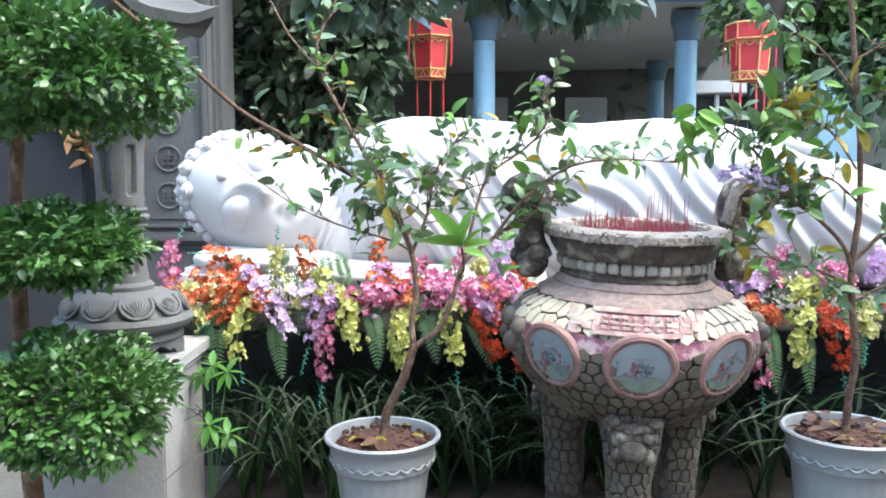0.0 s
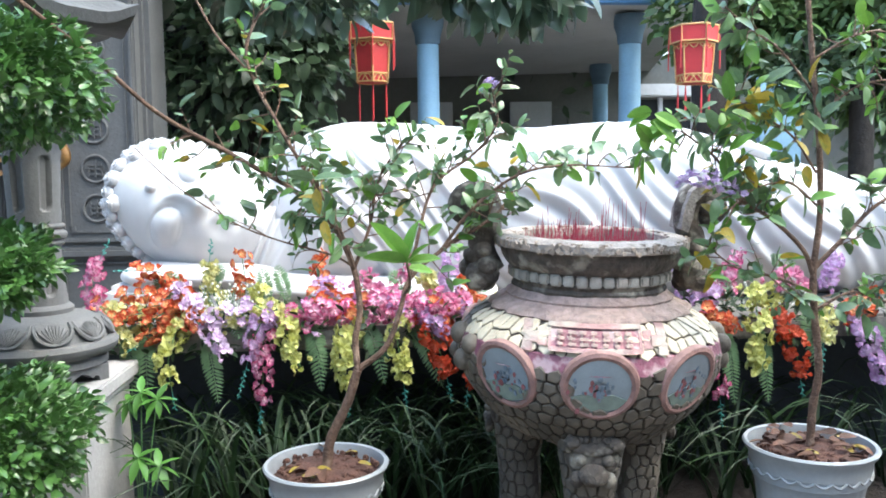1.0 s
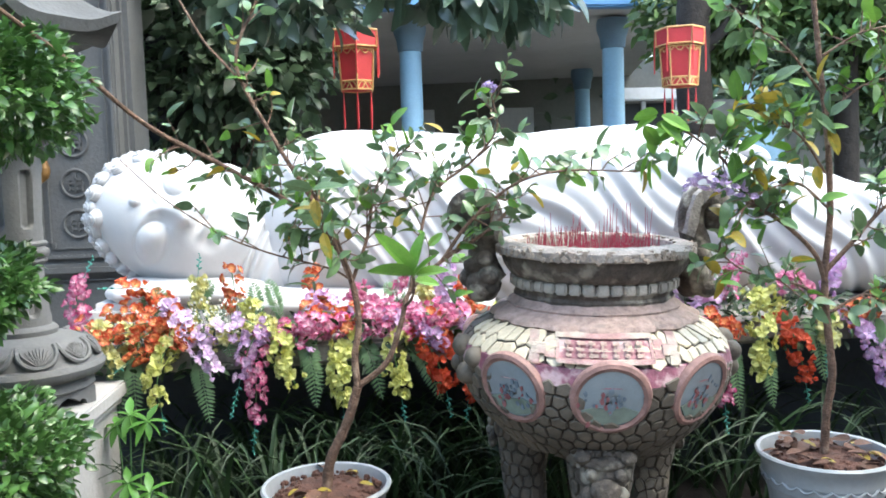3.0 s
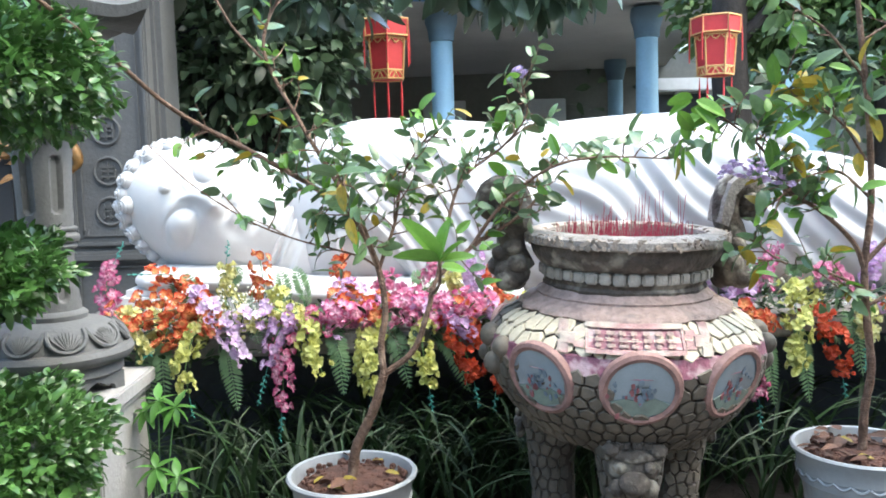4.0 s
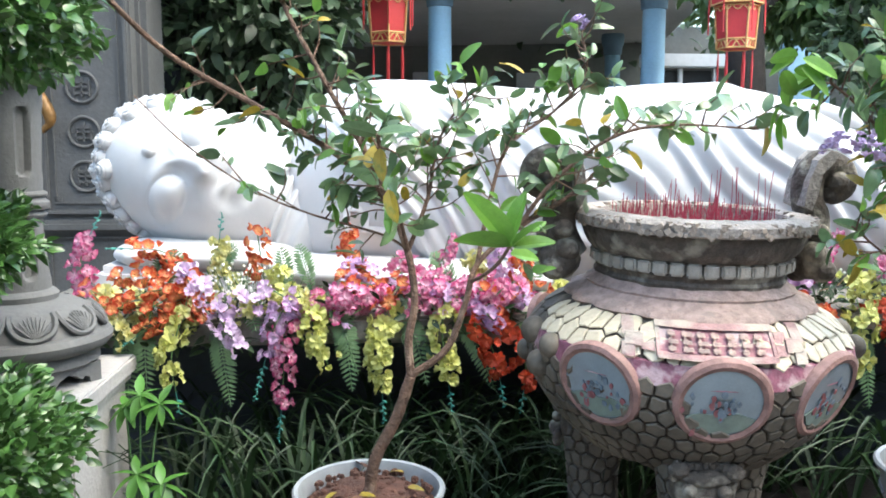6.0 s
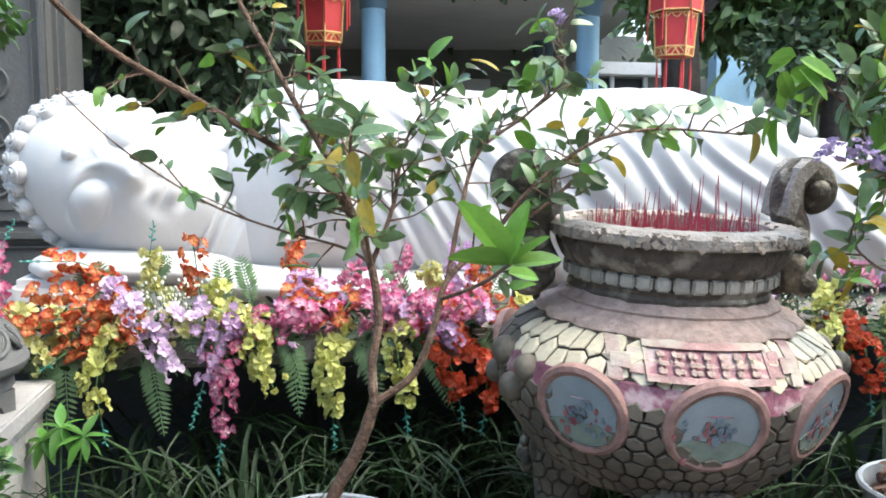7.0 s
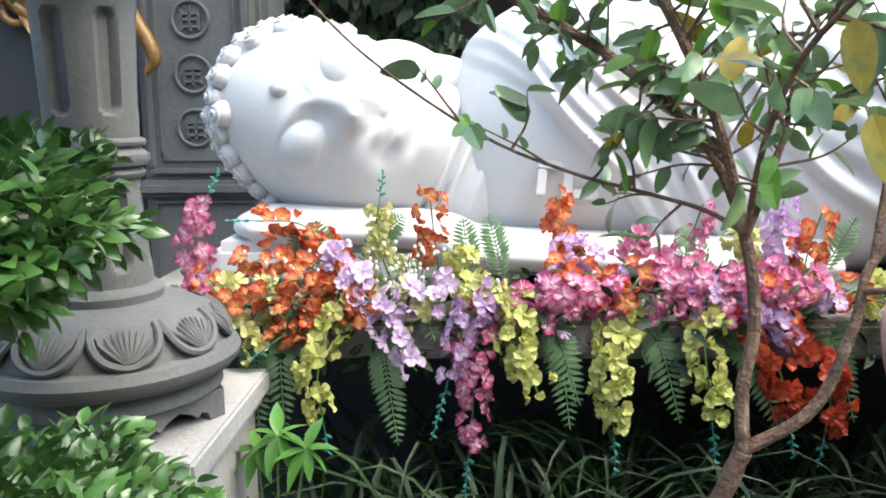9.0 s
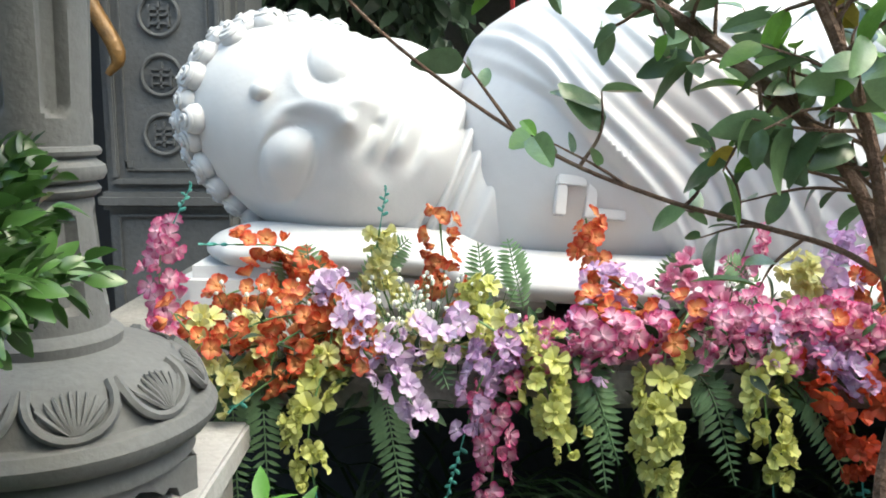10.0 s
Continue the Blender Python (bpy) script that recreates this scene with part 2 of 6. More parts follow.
class Geo:
    """Vertices and faces gathered for one mesh."""

    def __init__(self):
        self.v, self.f, self.n = [], [], 0

    def add(self, v, f, m=None):
        v = np.asarray(v, float)
        if m is not None:
            a = np.array(m)
            v = v @ a[:3, :3].T + a[:3, 3]
        self.v.append(v)
        self.f.extend([tuple(i + self.n for i in q) for q in f])
        self.n += len(v)
        return self

    def box(self, x0, x1, y0, y1, z0, z1, bev=0.0, m=None):
        bm = bmesh.new()
        bmesh.ops.create_cube(bm, size=1)
        for w in bm.verts:
            w.co = Vector(((x0 + x1) / 2 + w.co.x * (x1 - x0), (y0 + y1) / 2 + w.co.y * (y1 - y0), (z0 + z1) / 2 + w.co.z * (z1 - z0)))
        if bev:
            bmesh.ops.bevel(bm, geom=bm.edges[:], offset=bev, segments=2, affect="EDGES")
        bm.verts.index_update()
        self.add([w.co[:] for w in bm.verts], [[w.index for w in q.verts] for q in bm.faces], m)
        bm.free()
        return self

    def lathe(self, prof, seg=48, m=None, wobble=None, caps=True):
        ang = np.arange(seg) * 2 * math.pi / seg
        rows = []
        for i, (r, z) in enumerate(prof):
            rr = np.full(seg, r) if wobble is None else np.array([wobble(r, z, a) for a in ang])
            rows.append(np.stack([rr * np.cos(ang), rr * np.sin(ang), np.full(seg, z)], 1))
        k = len(prof)
        f = [(i * seg + j, i * seg + (j + 1) % seg, (i + 1) * seg + (j + 1) % seg, (i + 1) * seg + j) for i in range(k - 1) for j in range(seg)]
        if caps:
            f += [tuple(range(seg))[::-1], tuple((k - 1) * seg + j for j in range(seg))]
        return self.add(np.concatenate(rows), f, m)

    def tube(self, pts, rad, seg=8, m=None):
        p = [Vector(q) for q in pts]
        rad = rad if isinstance(rad, (list, tuple, np.ndarray)) else [rad] * len(p)
        rows, a = [], None
        for i, c in enumerate(p):
            d = (p[min(i + 1, len(p) - 1)] - p[max(i - 1, 0)]).normalized()
            a = d.orthogonal() if a is None else a - d * a.dot(d)
            a.normalize()
            b = d.cross(a)
            rows += [(c + rad[i] * (math.cos(t) * a + math.sin(t) * b))[:] for t in [2 * math.pi * j / seg for j in range(seg)]]
        f = [(i * seg + j, i * seg + (j + 1) % seg, (i + 1) * seg + (j + 1) % seg, (i + 1) * seg + j) for i in range(len(p) - 1) for j in range(seg)]
        f += [tuple(range(seg))[::-1], tuple((len(p) - 1) * seg + j for j in range(seg))]
        return self.add(rows, f, m)

    def ball(self, c, r, seg=10, rings=6, m=None):
        r = r if isinstance(r, tuple) else (r, r, r)
        prof = [(math.sin(math.pi * i / rings), -math.cos(math.pi * i / rings)) for i in range(rings + 1)]
        prof[0], prof[-1] = (0.02, -1), (0.02, 1)
        k = Matrix.Translation(c) @ Matrix.Diagonal((*r, 1))
        return self.lathe(prof, seg, k if m is None else m @ k)

    def prism(self, outline, y0, y1, m=None):
        """An outline in x and z, made thick along y."""
        n = len(outline)
        v = [(x, y0, z) for x, z in outline] + [(x, y1, z) for x, z in outline]
        f = [tuple(range(n)), tuple(range(n, 2 * n))[::-1]] + [(i, i + n, (i + 1) % n + n, (i + 1) % n) for i in range(n)]
        return self.add(v, f, m)

    def mesh(self, name, mat, smooth=True, flat_angle=None):
        me = bpy.data.meshes.new(name)
        me.from_pydata(np.concatenate(self.v).tolist(), [], self.f)
        me.materials.append(mat)
        if smooth:
            me.polygons.foreach_set("use_smooth", [True] * len(me.polygons))
            me.set_sharp_from_angle(angle=radians(flat_angle or 40))
        me.validate()
        me.update()
        return me


def thing(name, label, category, loc=(0, 0, 0), group="", kind="", turn=0.0):
    ob = new(name)
    ob.empty_display_size = 0.05
    ob.matrix_basis = pose(*loc, 0, 0, turn)
    return tagged(ob, label, category, group, kind)


def part(name, geo, mat, parent, label="", at=None, smooth=True, angle=None):
    me = geo if isinstance(geo, bpy.types.Mesh) else geo.mesh(name, mat, smooth, angle)
    ob = new(name, me)
    ob.parent = parent
    if at is not None:
        ob.matrix_basis = at
    return tagged(ob, label)


def setting(name, geo, mat, label, category, smooth=True):
    return tagged(new(name, geo.mesh(name, mat, smooth)), label, category, "", "structure")


def bend(points, k=6):
    """A smooth line through the points (Catmull-Rom)."""
    p = [Vector(q) for q in points]
    p = [2 * p[0] - p[1]] + p + [2 * p[-1] - p[-2]]
    out = []
    for i in range(1, len(p) - 2):
        for j in range(k):
            t = j / k
            a, b, c, d = p[i - 1:i + 3]
            out.append(0.5 * (2 * b + (c - a) * t + (2 * a - 5 * b + 4 * c - d) * t * t + (3 * b - a - 3 * c + d) * t ** 3))
    out.append(p[-2])
    return out


def leaf_shape(length, width, fold=0.25, droop=0.2, n=5, point=1.0):
    """A leaf along +y from its stalk, folded along the midrib and drooping."""
    v, f = [], []
    for i in range(n + 1):
        t = i / n
        w = width * 0.5 * math.sin(math.pi * min(1, t ** 0.8 * 0.98 + 0.01)) ** point
        z = -droop * length * t * t
        y = length * t
        v += [(-w, y, z + fold * w), (0, y, z), (w, y, z + fold * w)]
    for i in range(n):
        a = 3 * i
        f += [(a, a + 1, a + 4, a + 3), (a + 1, a + 2, a + 5, a + 4)]
    return np.array(v), f


def aim(d, roll=0.0, at=(0, 0, 0), size=1.0):
    """A pose whose +y points along d, with +z as far up as may be."""
    y = Vector(d).normalized()
    x = y.cross(Vector((0, 0, 1)))
    if x.length < 1e-3:
        x = Vector((1, 0, 0))
    x.normalize()
    z = x.cross(y)
    m = Matrix((x, y, z)).transposed().to_4x4()
    return Matrix.Translation(at) @ m @ Matrix.Rotation(roll, 4, "Y") @ Matrix.Scale(size, 4)


rng = random.Random(7)


def rnd(a, b):
    return rng.uniform(a, b)


def rdir():
    v = Vector((rng.gauss(0, 1), rng.gauss(0, 1), rng.gauss(0, 1)))
    return v.normalized()


def leaf_cloud(geo, centre, radii, count, size, shell=0.55, shape=(0.5, 0.2, 0.25), up=0.35, flat_bottom=-1.0, lump=0.25, seed=0, point=0.85):
    """Many leaves in an uneven, gappy ball or pad."""
    lv, lf = leaf_shape(1.0, shape[0], shape[1], shape[2], 4, point)
    c = Vector(centre)
    k = 0
    while k < count:
        d = rdir()
        if d.z < flat_bottom:
            continue
        r = shell + (1 - shell) * rng.random() ** 0.5
        r *= 1 + lump * noise.noise(d * 2.3 + Vector((seed * 3.1, seed, 0)))
        p = c + Vector((d.x * radii[0], d.y * radii[1], d.z * radii[2])) * r
        o = (d + 0.9 * rdir() + Vector((0, 0, up))).normalized()
        geo.add(lv, lf, aim(o, rnd(-1.2, 1.2), p, size * rnd(0.6, 1.25)))
        k += 1

# ---- ground and ledge ----
g = Geo()
g.add([(-60, -40, 0), (60, -40, 0), (60, 80, 0), (-60, 80, 0)], [(0, 1, 2, 3)])
setting("ground", g, GROUND, "dull grey-brown paved temple yard", "ground", False)
# out-of-view strip, added so less light bounces up onto urn and pots
g = Geo().box(-0.95, 2.9, 1.95, 3.095, 0.002, 0.016, 0.004)
setting("soil_strip", g, SOIL, "unseen dark soil strip added round the urn and pots to cut bounce light", "soil bed")
g = Geo().box(-0.93, 2.7, 3.10, 3.79, 0.004, 0.09, 0.02)
setting("planting_bed", g, SOIL, "dark damp soil bed with strap-leaved grass", "soil bed")
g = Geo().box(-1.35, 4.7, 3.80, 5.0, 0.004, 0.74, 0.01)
setting("ledge_base", g, NAVY, "base wall under the statue ledge, coloured near-black for the shade there", "ledge wall")
g = Geo().box(-1.4, 4.75, 3.33, 5.05, 0.742, 0.83, 0.012)
setting("ledge", g, CONCRETE, "grey concrete ledge that carries the reclining statue", "ledge")

# ---- reclining statue: one mesh ----


def statue():
    g = Geo()
    c = Vector((-0.845, 4.06, 1.235))
    F = Vector((0.02, -0.96, 0.22)).normalized()
    D = Vector((0.90, 0.0, -0.40))
    D = (D - D.dot(F) * F).normalized()
    S = F.cross(D).normalized()
    if S.z > 0:
        S = -S
    rs, rd, rf = 0.285, 0.40, 0.30
    nu, nv = 300, 280

    def bumpf(u, v, u0, v0, su, sv):
        return np.exp(-((u - u0) / su) ** 2 - ((v - v0) / sv) ** 2)

    def step(x, a, b):
        t = np.clip((x - a) / (b - a), 0, 1)
        return t * t * (3 - 2 * t)

    # head: an egg about the axis D, its face sculpted by offsets along F
    th = np.linspace(0.02, math.pi - 0.02, nv)
    ph = np.linspace(0, 2 * math.pi, nu, endpoint=False)
    T, P = np.meshgrid(th, ph, indexing="ij")
    d = -np.cos(T) * rd
    d = np.where(d < 0, d * 1.08, d * 0.97)
    ring = np.sin(T) ** 0.86
    jaw = 1 - 0.16 * step(d, 0.05, rd)
    s = ring * np.cos(P) * rs * jaw
    f = ring * np.sin(P) * rf * (1 - 0.05 * step(d, 0.0, rd))
    front = step(f / rf, 0.05, 0.55)
    axis_s, s = s, s + 0.11 * (d + 0.185)
    off = np.zeros_like(s)
    # nose: a slim ridge from between the brows that swells to a round tip with two wings
    wide = 0.024 + 0.024 * step(d, -0.06, 0.05)
    off += 0.070 * np.exp(-np.abs(s / (wide + 0.006)) ** 2.4) * step(d, -0.15, 0.045) * (1 - step(d, 0.062, 0.100))
    off += 0.020 * (bumpf(s, d, 0.036, 0.060, 0.020, 0.024) + bumpf(s, d, -0.036, 0.060, 0.020, 0.024))
    for e in (1, -1):
        # brow arch, eye hollow and the full closed lid
        arch = -0.128 + 0.055 * ((e * s - 0.10) / 0.10) ** 2
        gate = step(e * s, 0.0, 0.03) * (1 - step(e * s, 0.19, 0.24))
        off += 0.010 * np.exp(-((d - arch) / 0.024) ** 2) * gate
        off -= 0.005 * bumpf(e * s, d, 0.070, -0.030, 0.045, 0.050)
        lid = ((e * s - 0.150) / 0.088) ** 2 + ((d + 0.055) / 0.070) ** 2
        off += 0.038 * np.clip(1 - lid, 0, 1) ** 1.0
        off -= 0.005 * np.exp(-((np.sqrt(lid) - 1.04) / 0.09) ** 2) * step(-d, 0.0, 0.06)
        slit = 0.055 - 0.016 * ((e * s - 0.150) / 0.08) ** 2
        off -= 0.005 * np.exp(-((d + 0.055 - slit) / 0.006) ** 2) * (np.abs(e * s - 0.15) < 0.07)
        off += 0.018 * bumpf(e * s, d, 0.14, 0.10, 0.09, 0.09)
        off += 0.020 * bumpf(e * s, d, 0.072, 0.020, 0.045, 0.060)
        off -= 0.010 * bumpf(e * s, d, 0.105, 0.160, 0.030, 0.030)
    # full lips with turned-up corners, chin
    curl = 0.9 * s ** 2
    off += 0.025 * np.exp(-((d - 0.132 + curl) / 0.018) ** 2) * np.exp(-(s / 0.072) ** 4)
    off += 0.028 * np.exp(-((d - 0.178 + curl) / 0.022) ** 2) * np.exp(-(s / 0.060) ** 4)
    off -= 0.009 * np.exp(-((d - 0.155 + curl) / 0.008) ** 2) * np.exp(-(s / 0.085) ** 4)
    off -= 0.008 * np.exp(-(s / 0.013) ** 2) * step(d, 0.088, 0.098) * (1 - step(d, 0.118, 0.128))
    off -= 0.010 * np.exp(-((d - 0.215) / 0.016) ** 2) * np.exp(-(s / 0.07) ** 4)
    off += 0.026 * bumpf(s, d, 0.0, 0.265, 0.085, 0.045)
    off += 0.024 * np.sqrt(np.clip(1 - (s / 0.025) ** 2 - ((d + 0.185) / 0.025) ** 2, 0, 1))
    s = axis_s
    f = f + off * front
    pts = (np.array(c)[None, None] + s[..., None] * np.array(S) + d[..., None] * np.array(D) + f[..., None] * np.array(F)).reshape(-1, 3)
    faces = [(i * nu + j, i * nu + (j + 1) % nu, (i + 1) * nu + (j + 1) % nu, (i + 1) * nu + j) for i in range(nv - 1) for j in range(nu)]
    faces += [tuple(range(nu)), tuple((nv - 1) * nu + j for j in range(nu))]
    g.add(pts, faces)
    # snail-shell curls over the crown and the back of the head
    cv = Geo()
    cv.ball((0, 0, 0), (0.039, 0.039, 0.030), 14, 7)
    spiral = [(0.030 * (1 - k / 26) * math.cos(k * 0.62), 0.030 * (1 - k / 26) * math.sin(k * 0.62), 0.016 + 0.020 * k / 22) for k in range(23)]
    cv.tube(spiral, [0.0085 * (1 - 0.45 * k / 22) for k in range(23)], 6)
    cverts = np.concatenate(cv.v)
    for i in range(11):
        lat = -rd + 0.004 + i * 0.044
        t = math.acos(max(-1, min(1, -lat / rd)))
        rr = math.sin(t) ** 0.86
        n = max(1, int(2 * math.pi * rr * 0.285 / 0.060))
        for j in range(n):
            a = 2 * math.pi * (j + 0.5 * (i % 2)) / n
            ff, ss = rr * math.sin(a) * rf, rr * math.cos(a) * rs
            # the hairline swings back from the forehead to the temples
            if ff > -0.05 and lat > -0.300 - 0.02 * math.sin(a) + 0.17 * max(0.0, 1 - math.sin(a)) ** 1.5:
                continue
            nrm = (S * (ss / rs ** 2) + D * (lat / rd ** 2) + F * (ff / rf ** 2)).normalized()
            p = c + S * ss + D * lat * 1.08 + F * ff + nrm * 0.004
            q = nrm.to_track_quat("Z", "Y").to_matrix().to_4x4()
            g.add(cverts, cv.f, Matrix.Translation(p) @ q @ Matrix.Rotation(rnd(0, 6), 4, "Z") @ Matrix.Scale(rnd(0.92, 1.04), 4))
    # crown bump and the upper ear
    g.ball(c - D * 0.30 - F * 0.14, 0.17, 24, 14)
    ear = [(0, 0, 0), (0.03, -0.02, 0.02), (0.09, -0.015, 0.035), (0.17, 0.0, 0.03), (0.25, 0.01, 0.012), (0.31, 0.012, 0.0)]
    top = c - S * 0.275 - D * 0.06 - F * 0.05
    g.tube(bend([top + D * x + F * y - S * z for x, y, z in ear], 4), [0.02 + 0.02 * math.sin(k / 20 * math.pi) for k in range(21)], 10)
    # neck with soft folds under the chin, then the bare chest
    way = Vector((0.92, 0.0, -0.39)).normalized()
    n = 150
    span = [0.10 + 0.62 * k / n for k in range(n + 1)]
    rad = [0.264 - 0.34 * max(0.0, q - 0.385) - sum(w * math.exp(-((q - m) / 0.010) ** 2) for m, w in ((0.283, 0.034), (0.322, 0.026), (0.360, 0.018))) for q in span]
    g.tube([c + way * q - F * (0.045 + 0.10 * max(0.0, q - 0.36)) for q in span], rad, 96)
    # the far shoulder and ear lobe behind the jaw
    g.ball((-0.615, 4.16, 1.385), (0.17, 0.11, 0.095), 32, 20)
    # body in a robe: sections along x
    xs = [-0.56, -0.54, -0.51, -0.46, -0.37, -0.28, -0.15, 0.09, 0.40, 0.73, 1.0, 1.24, 1.5, 1.62, 1.80, 2.0, 2.26, 2.6, 3.1, 3.6, 4.0, 4.25, 4.35]
    tops = [1.30, 1.40, 1.475, 1.53, 1.59, 1.62, 1.64, 1.63, 1.605, 1.605, 1.625, 1.63, 1.57, 1.52, 1.45, 1.405, 1.335, 1.27, 1.20, 1.16, 1.18, 1.16, 1.0]
    fronts = [4.05, 3.97, 3.91, 3.86, 3.80, 3.77, 3.735, 3.71, 3.70, 3.70, 3.69, 3.68, 3.68, 3.69, 3.70, 3.72, 3.75, 3.80, 3.86, 3.90, 3.90, 3.94, 4.1]
    low = 0.82
    nx, na = 640, 420
    X = np.linspace(xs[0], xs[-1], nx)
    Zt, Yf = np.interp(X, xs, tops), np.interp(X, xs, fronts)
    for _ in range(9):
        Zt[1:-1] = (Zt[:-2] + 2 * Zt[1:-1] + Zt[2:]) / 4
        Yf[1:-1] = (Yf[:-2] + 2 * Yf[1:-1] + Yf[2:]) / 4
    even = X
    X = np.concatenate([np.linspace(xs[0], 0.3, 430, endpoint=False), np.linspace(0.3, xs[-1], 470)])
    nx = len(X)
    Zt, Yf = np.interp(X, even, Zt), np.interp(X, even, Yf)
    A = np.linspace(0, 2 * math.pi, na, endpoint=False)
    cz, rz = (Zt + low) / 2, (Zt - low) / 2
    cy, ry = (Yf + 4.72) / 2, (4.72 - Yf) / 2
    ca, sa = np.cos(A), np.sin(A)
    sq = lambda q: np.sign(q) * np.abs(q) ** 0.82
    Y = cy[:, None] + ry[:, None] * sq(ca)[None]
    Z = cz[:, None] + rz[:, None] * sq(sa)[None]
    XX = np.repeat(X[:, None], na, 1)
    facing = step(-ca, -0.3, 0.35)[None]
    # the robe's hem leaves the shoulder nearly level and turns down across the chest; the folds follow it
    fall = np.interp(X, [-0.60, -0.52, -0.41, -0.32, -0.235, -0.15, -0.06, 0.0, 0.5, 1.2, 4.4], [1.475, 1.45, 1.41, 1.355, 1.265, 1.175, 1.06, 0.975, 0.27, -0.55, -3.4])
    for _ in range(40):
        fall[1:-1] = (fall[:-2] + 2 * fall[1:-1] + fall[2:]) / 4
    hem = (Z - fall[:, None]) * (0.6 + 0.3 * step(-XX, -0.1, 0.4))
    robe = step(hem, -0.012, 0.014)
    sway = 0.030 * np.sin(XX * 2.1 + 0.4) + 0.014 * np.sin(XX * 5.3 + Z * 4) + 0.012 * np.sin(XX * 9.1 - Z * 7)
    q = (hem + sway) / (0.046 + 0.026 * step(XX, -0.1, 0.9))
    ridge = 0.5 - 0.5 * np.cos(2 * math.pi * q)
    grow = 0.55 + 0.45 * np.sin(np.floor(q) * 2.4 + 0.8)
    fold = grow * ridge + 0.35 * np.sin((hem + 1.4 * sway) * (2 * math.pi / 0.21)) - 0.2
    fade = 0.45 + 0.55 * step(1.53 - Z, -0.05, 0.14)
    body_off = robe * (0.026 + (0.019 + 0.017 * step(XX, -0.1, 0.9)) * fold * fade * (1 - 0.7 * step(sa, 0.75, 1.0))[None]) * (0.4 + 0.6 * facing)
    ny, nz = ca[None] * np.ones_like(Y), sa[None] * np.ones_like(Y)
    Y = Y + ny * body_off
    Z = Z + nz * body_off
    pts = np.stack([XX, Y, Z], -1).reshape(-1, 3)
    faces = [(i * na + j, i * na + (j + 1) % na, (i + 1) * na + (j + 1) % na, (i + 1) * na + j) for i in range(nx - 1) for j in range(na)]
    faces += [tuple(range(na)), tuple((nx - 1) * na + j for j in range(na))]
    g.add(pts, faces)
    # upper arm and forearm laid along the body, wrapped in its sleeve, and the hand on the thigh
    arm = bend([(-0.06, 4.20, 1.36), (0.10, 4.06, 1.41), (0.38, 3.95, 1.415), (0.85, 3.91, 1.425), (1.25, 3.95, 1.43), (1.42, 3.99, 1.42)], 14)
    n = len(arm) - 1
    g.tube(arm, [0.13 + 0.06 * math.sin(min(1, k / n * 2.2) * math.pi / 2) - 0.03 * (k / n) ** 2 for k in range(n + 1)], 48)
    for i in range(4):
        w = 3.92 + i * 0.055
        g.tube(bend([(1.38, w, 1.53 - 0.012 * i), (1.55, w + 0.005, 1.535 - 0.012 * i), (1.70, w + 0.01, 1.50 - 0.01 * i), (1.79, w + 0.01, 1.465 - 0.01 * i)], 5),
               [0.036] * 12 + [0.034, 0.03, 0.024, 0.012], 12)
    # the flat hand and forearm under the cheek, on a thin pillow
    hand = bend([(-1.16, 3.90, 0.985), (-0.95, 3.86, 0.985), (-0.6, 3.84, 0.97), (-0.45, 3.80, 0.93), (0.0, 3.74, 0.915), (0.45, 3.76, 0.90)], 12)
    n = len(hand) - 1
    base = np.concatenate(Geo().tube(hand, [0.02 + 0.068 * min(1, k / 6) ** 0.5 for k in range(n + 1)], 28).v)
    hg = Geo().tube(hand, [0.02 + 0.068 * min(1, k / 6) ** 0.5 for k in range(n + 1)], 28)
    mid = np.repeat(np.array([p[:] for p in hand]), 28, 0)
    base = mid + (base - mid) * np.array([1.0, 2.1, 0.62])
    g.add(base, hg.f)
    g.box(-1.20, -0.30, 3.70, 4.5, 0.828, 0.955, 0.03)
    # raised good-fortune sign on the chest
    sx = Vector((1, 0.0, -0.10)).normalized()
    org = Vector((-0.215, 3.765, 1.15))
    sn = Vector((0.05, -0.97, 0.22)).normalized()
    sx = (sx - sx.dot(sn) * sn).normalized()
    sz = sn.cross(sx)
    sz = sz if sz.z > 0 else -sz
    k = Matrix((sx, -sn, sz)).transposed().to_4x4()
    k = Matrix.Translation(org) @ k
    h, w, dp = 0.085, 0.013, 0.03
    for x0, x1, z0, z1 in ((-w, w, -h, h), (-h, -w, -w, w), (w, h, -w, w), (-h, -w, h - 2 * w, h), (w, h, -h, -h + 2 * w), (-h, -h + 2 * w, -h, -w), (h - 2 * w, h, w, h)):
        g.box(x0, x1, -0.006, dp, z0, z1, 0.003, k)
    ob = new("reclining_statue", g.mesh("reclining_statue", WHITE, True, 50))
    return tagged(ob, "large white-painted reclining statue with curled hair lying on a ledge", "statue")


statue()

# ---- incense urn ----
URN = thing("incense_urn", "weathered tripod incense urn clad in cream china shards", "incense urn", (0.655, 2.80, 0), turn=0)
URN.matrix_basis = pose(0.61, 2.79, 0.0, 1.9, 1.4, 0)
URN_PROFILE = [(0.20, 0.59), (0.25, 0.61), (0.297, 0.655), (0.342, 0.70), (0.382, 0.76), (0.404, 0.82), (0.412, 0.875), (0.400, 0.915), (0.358, 0.965), (0.29, 1.0)]


def urn_radius(z):
    zs = [p[1] for p in URN_PROFILE]
    return float(np.interp(z, zs, [p[0] for p in URN_PROFILE]))


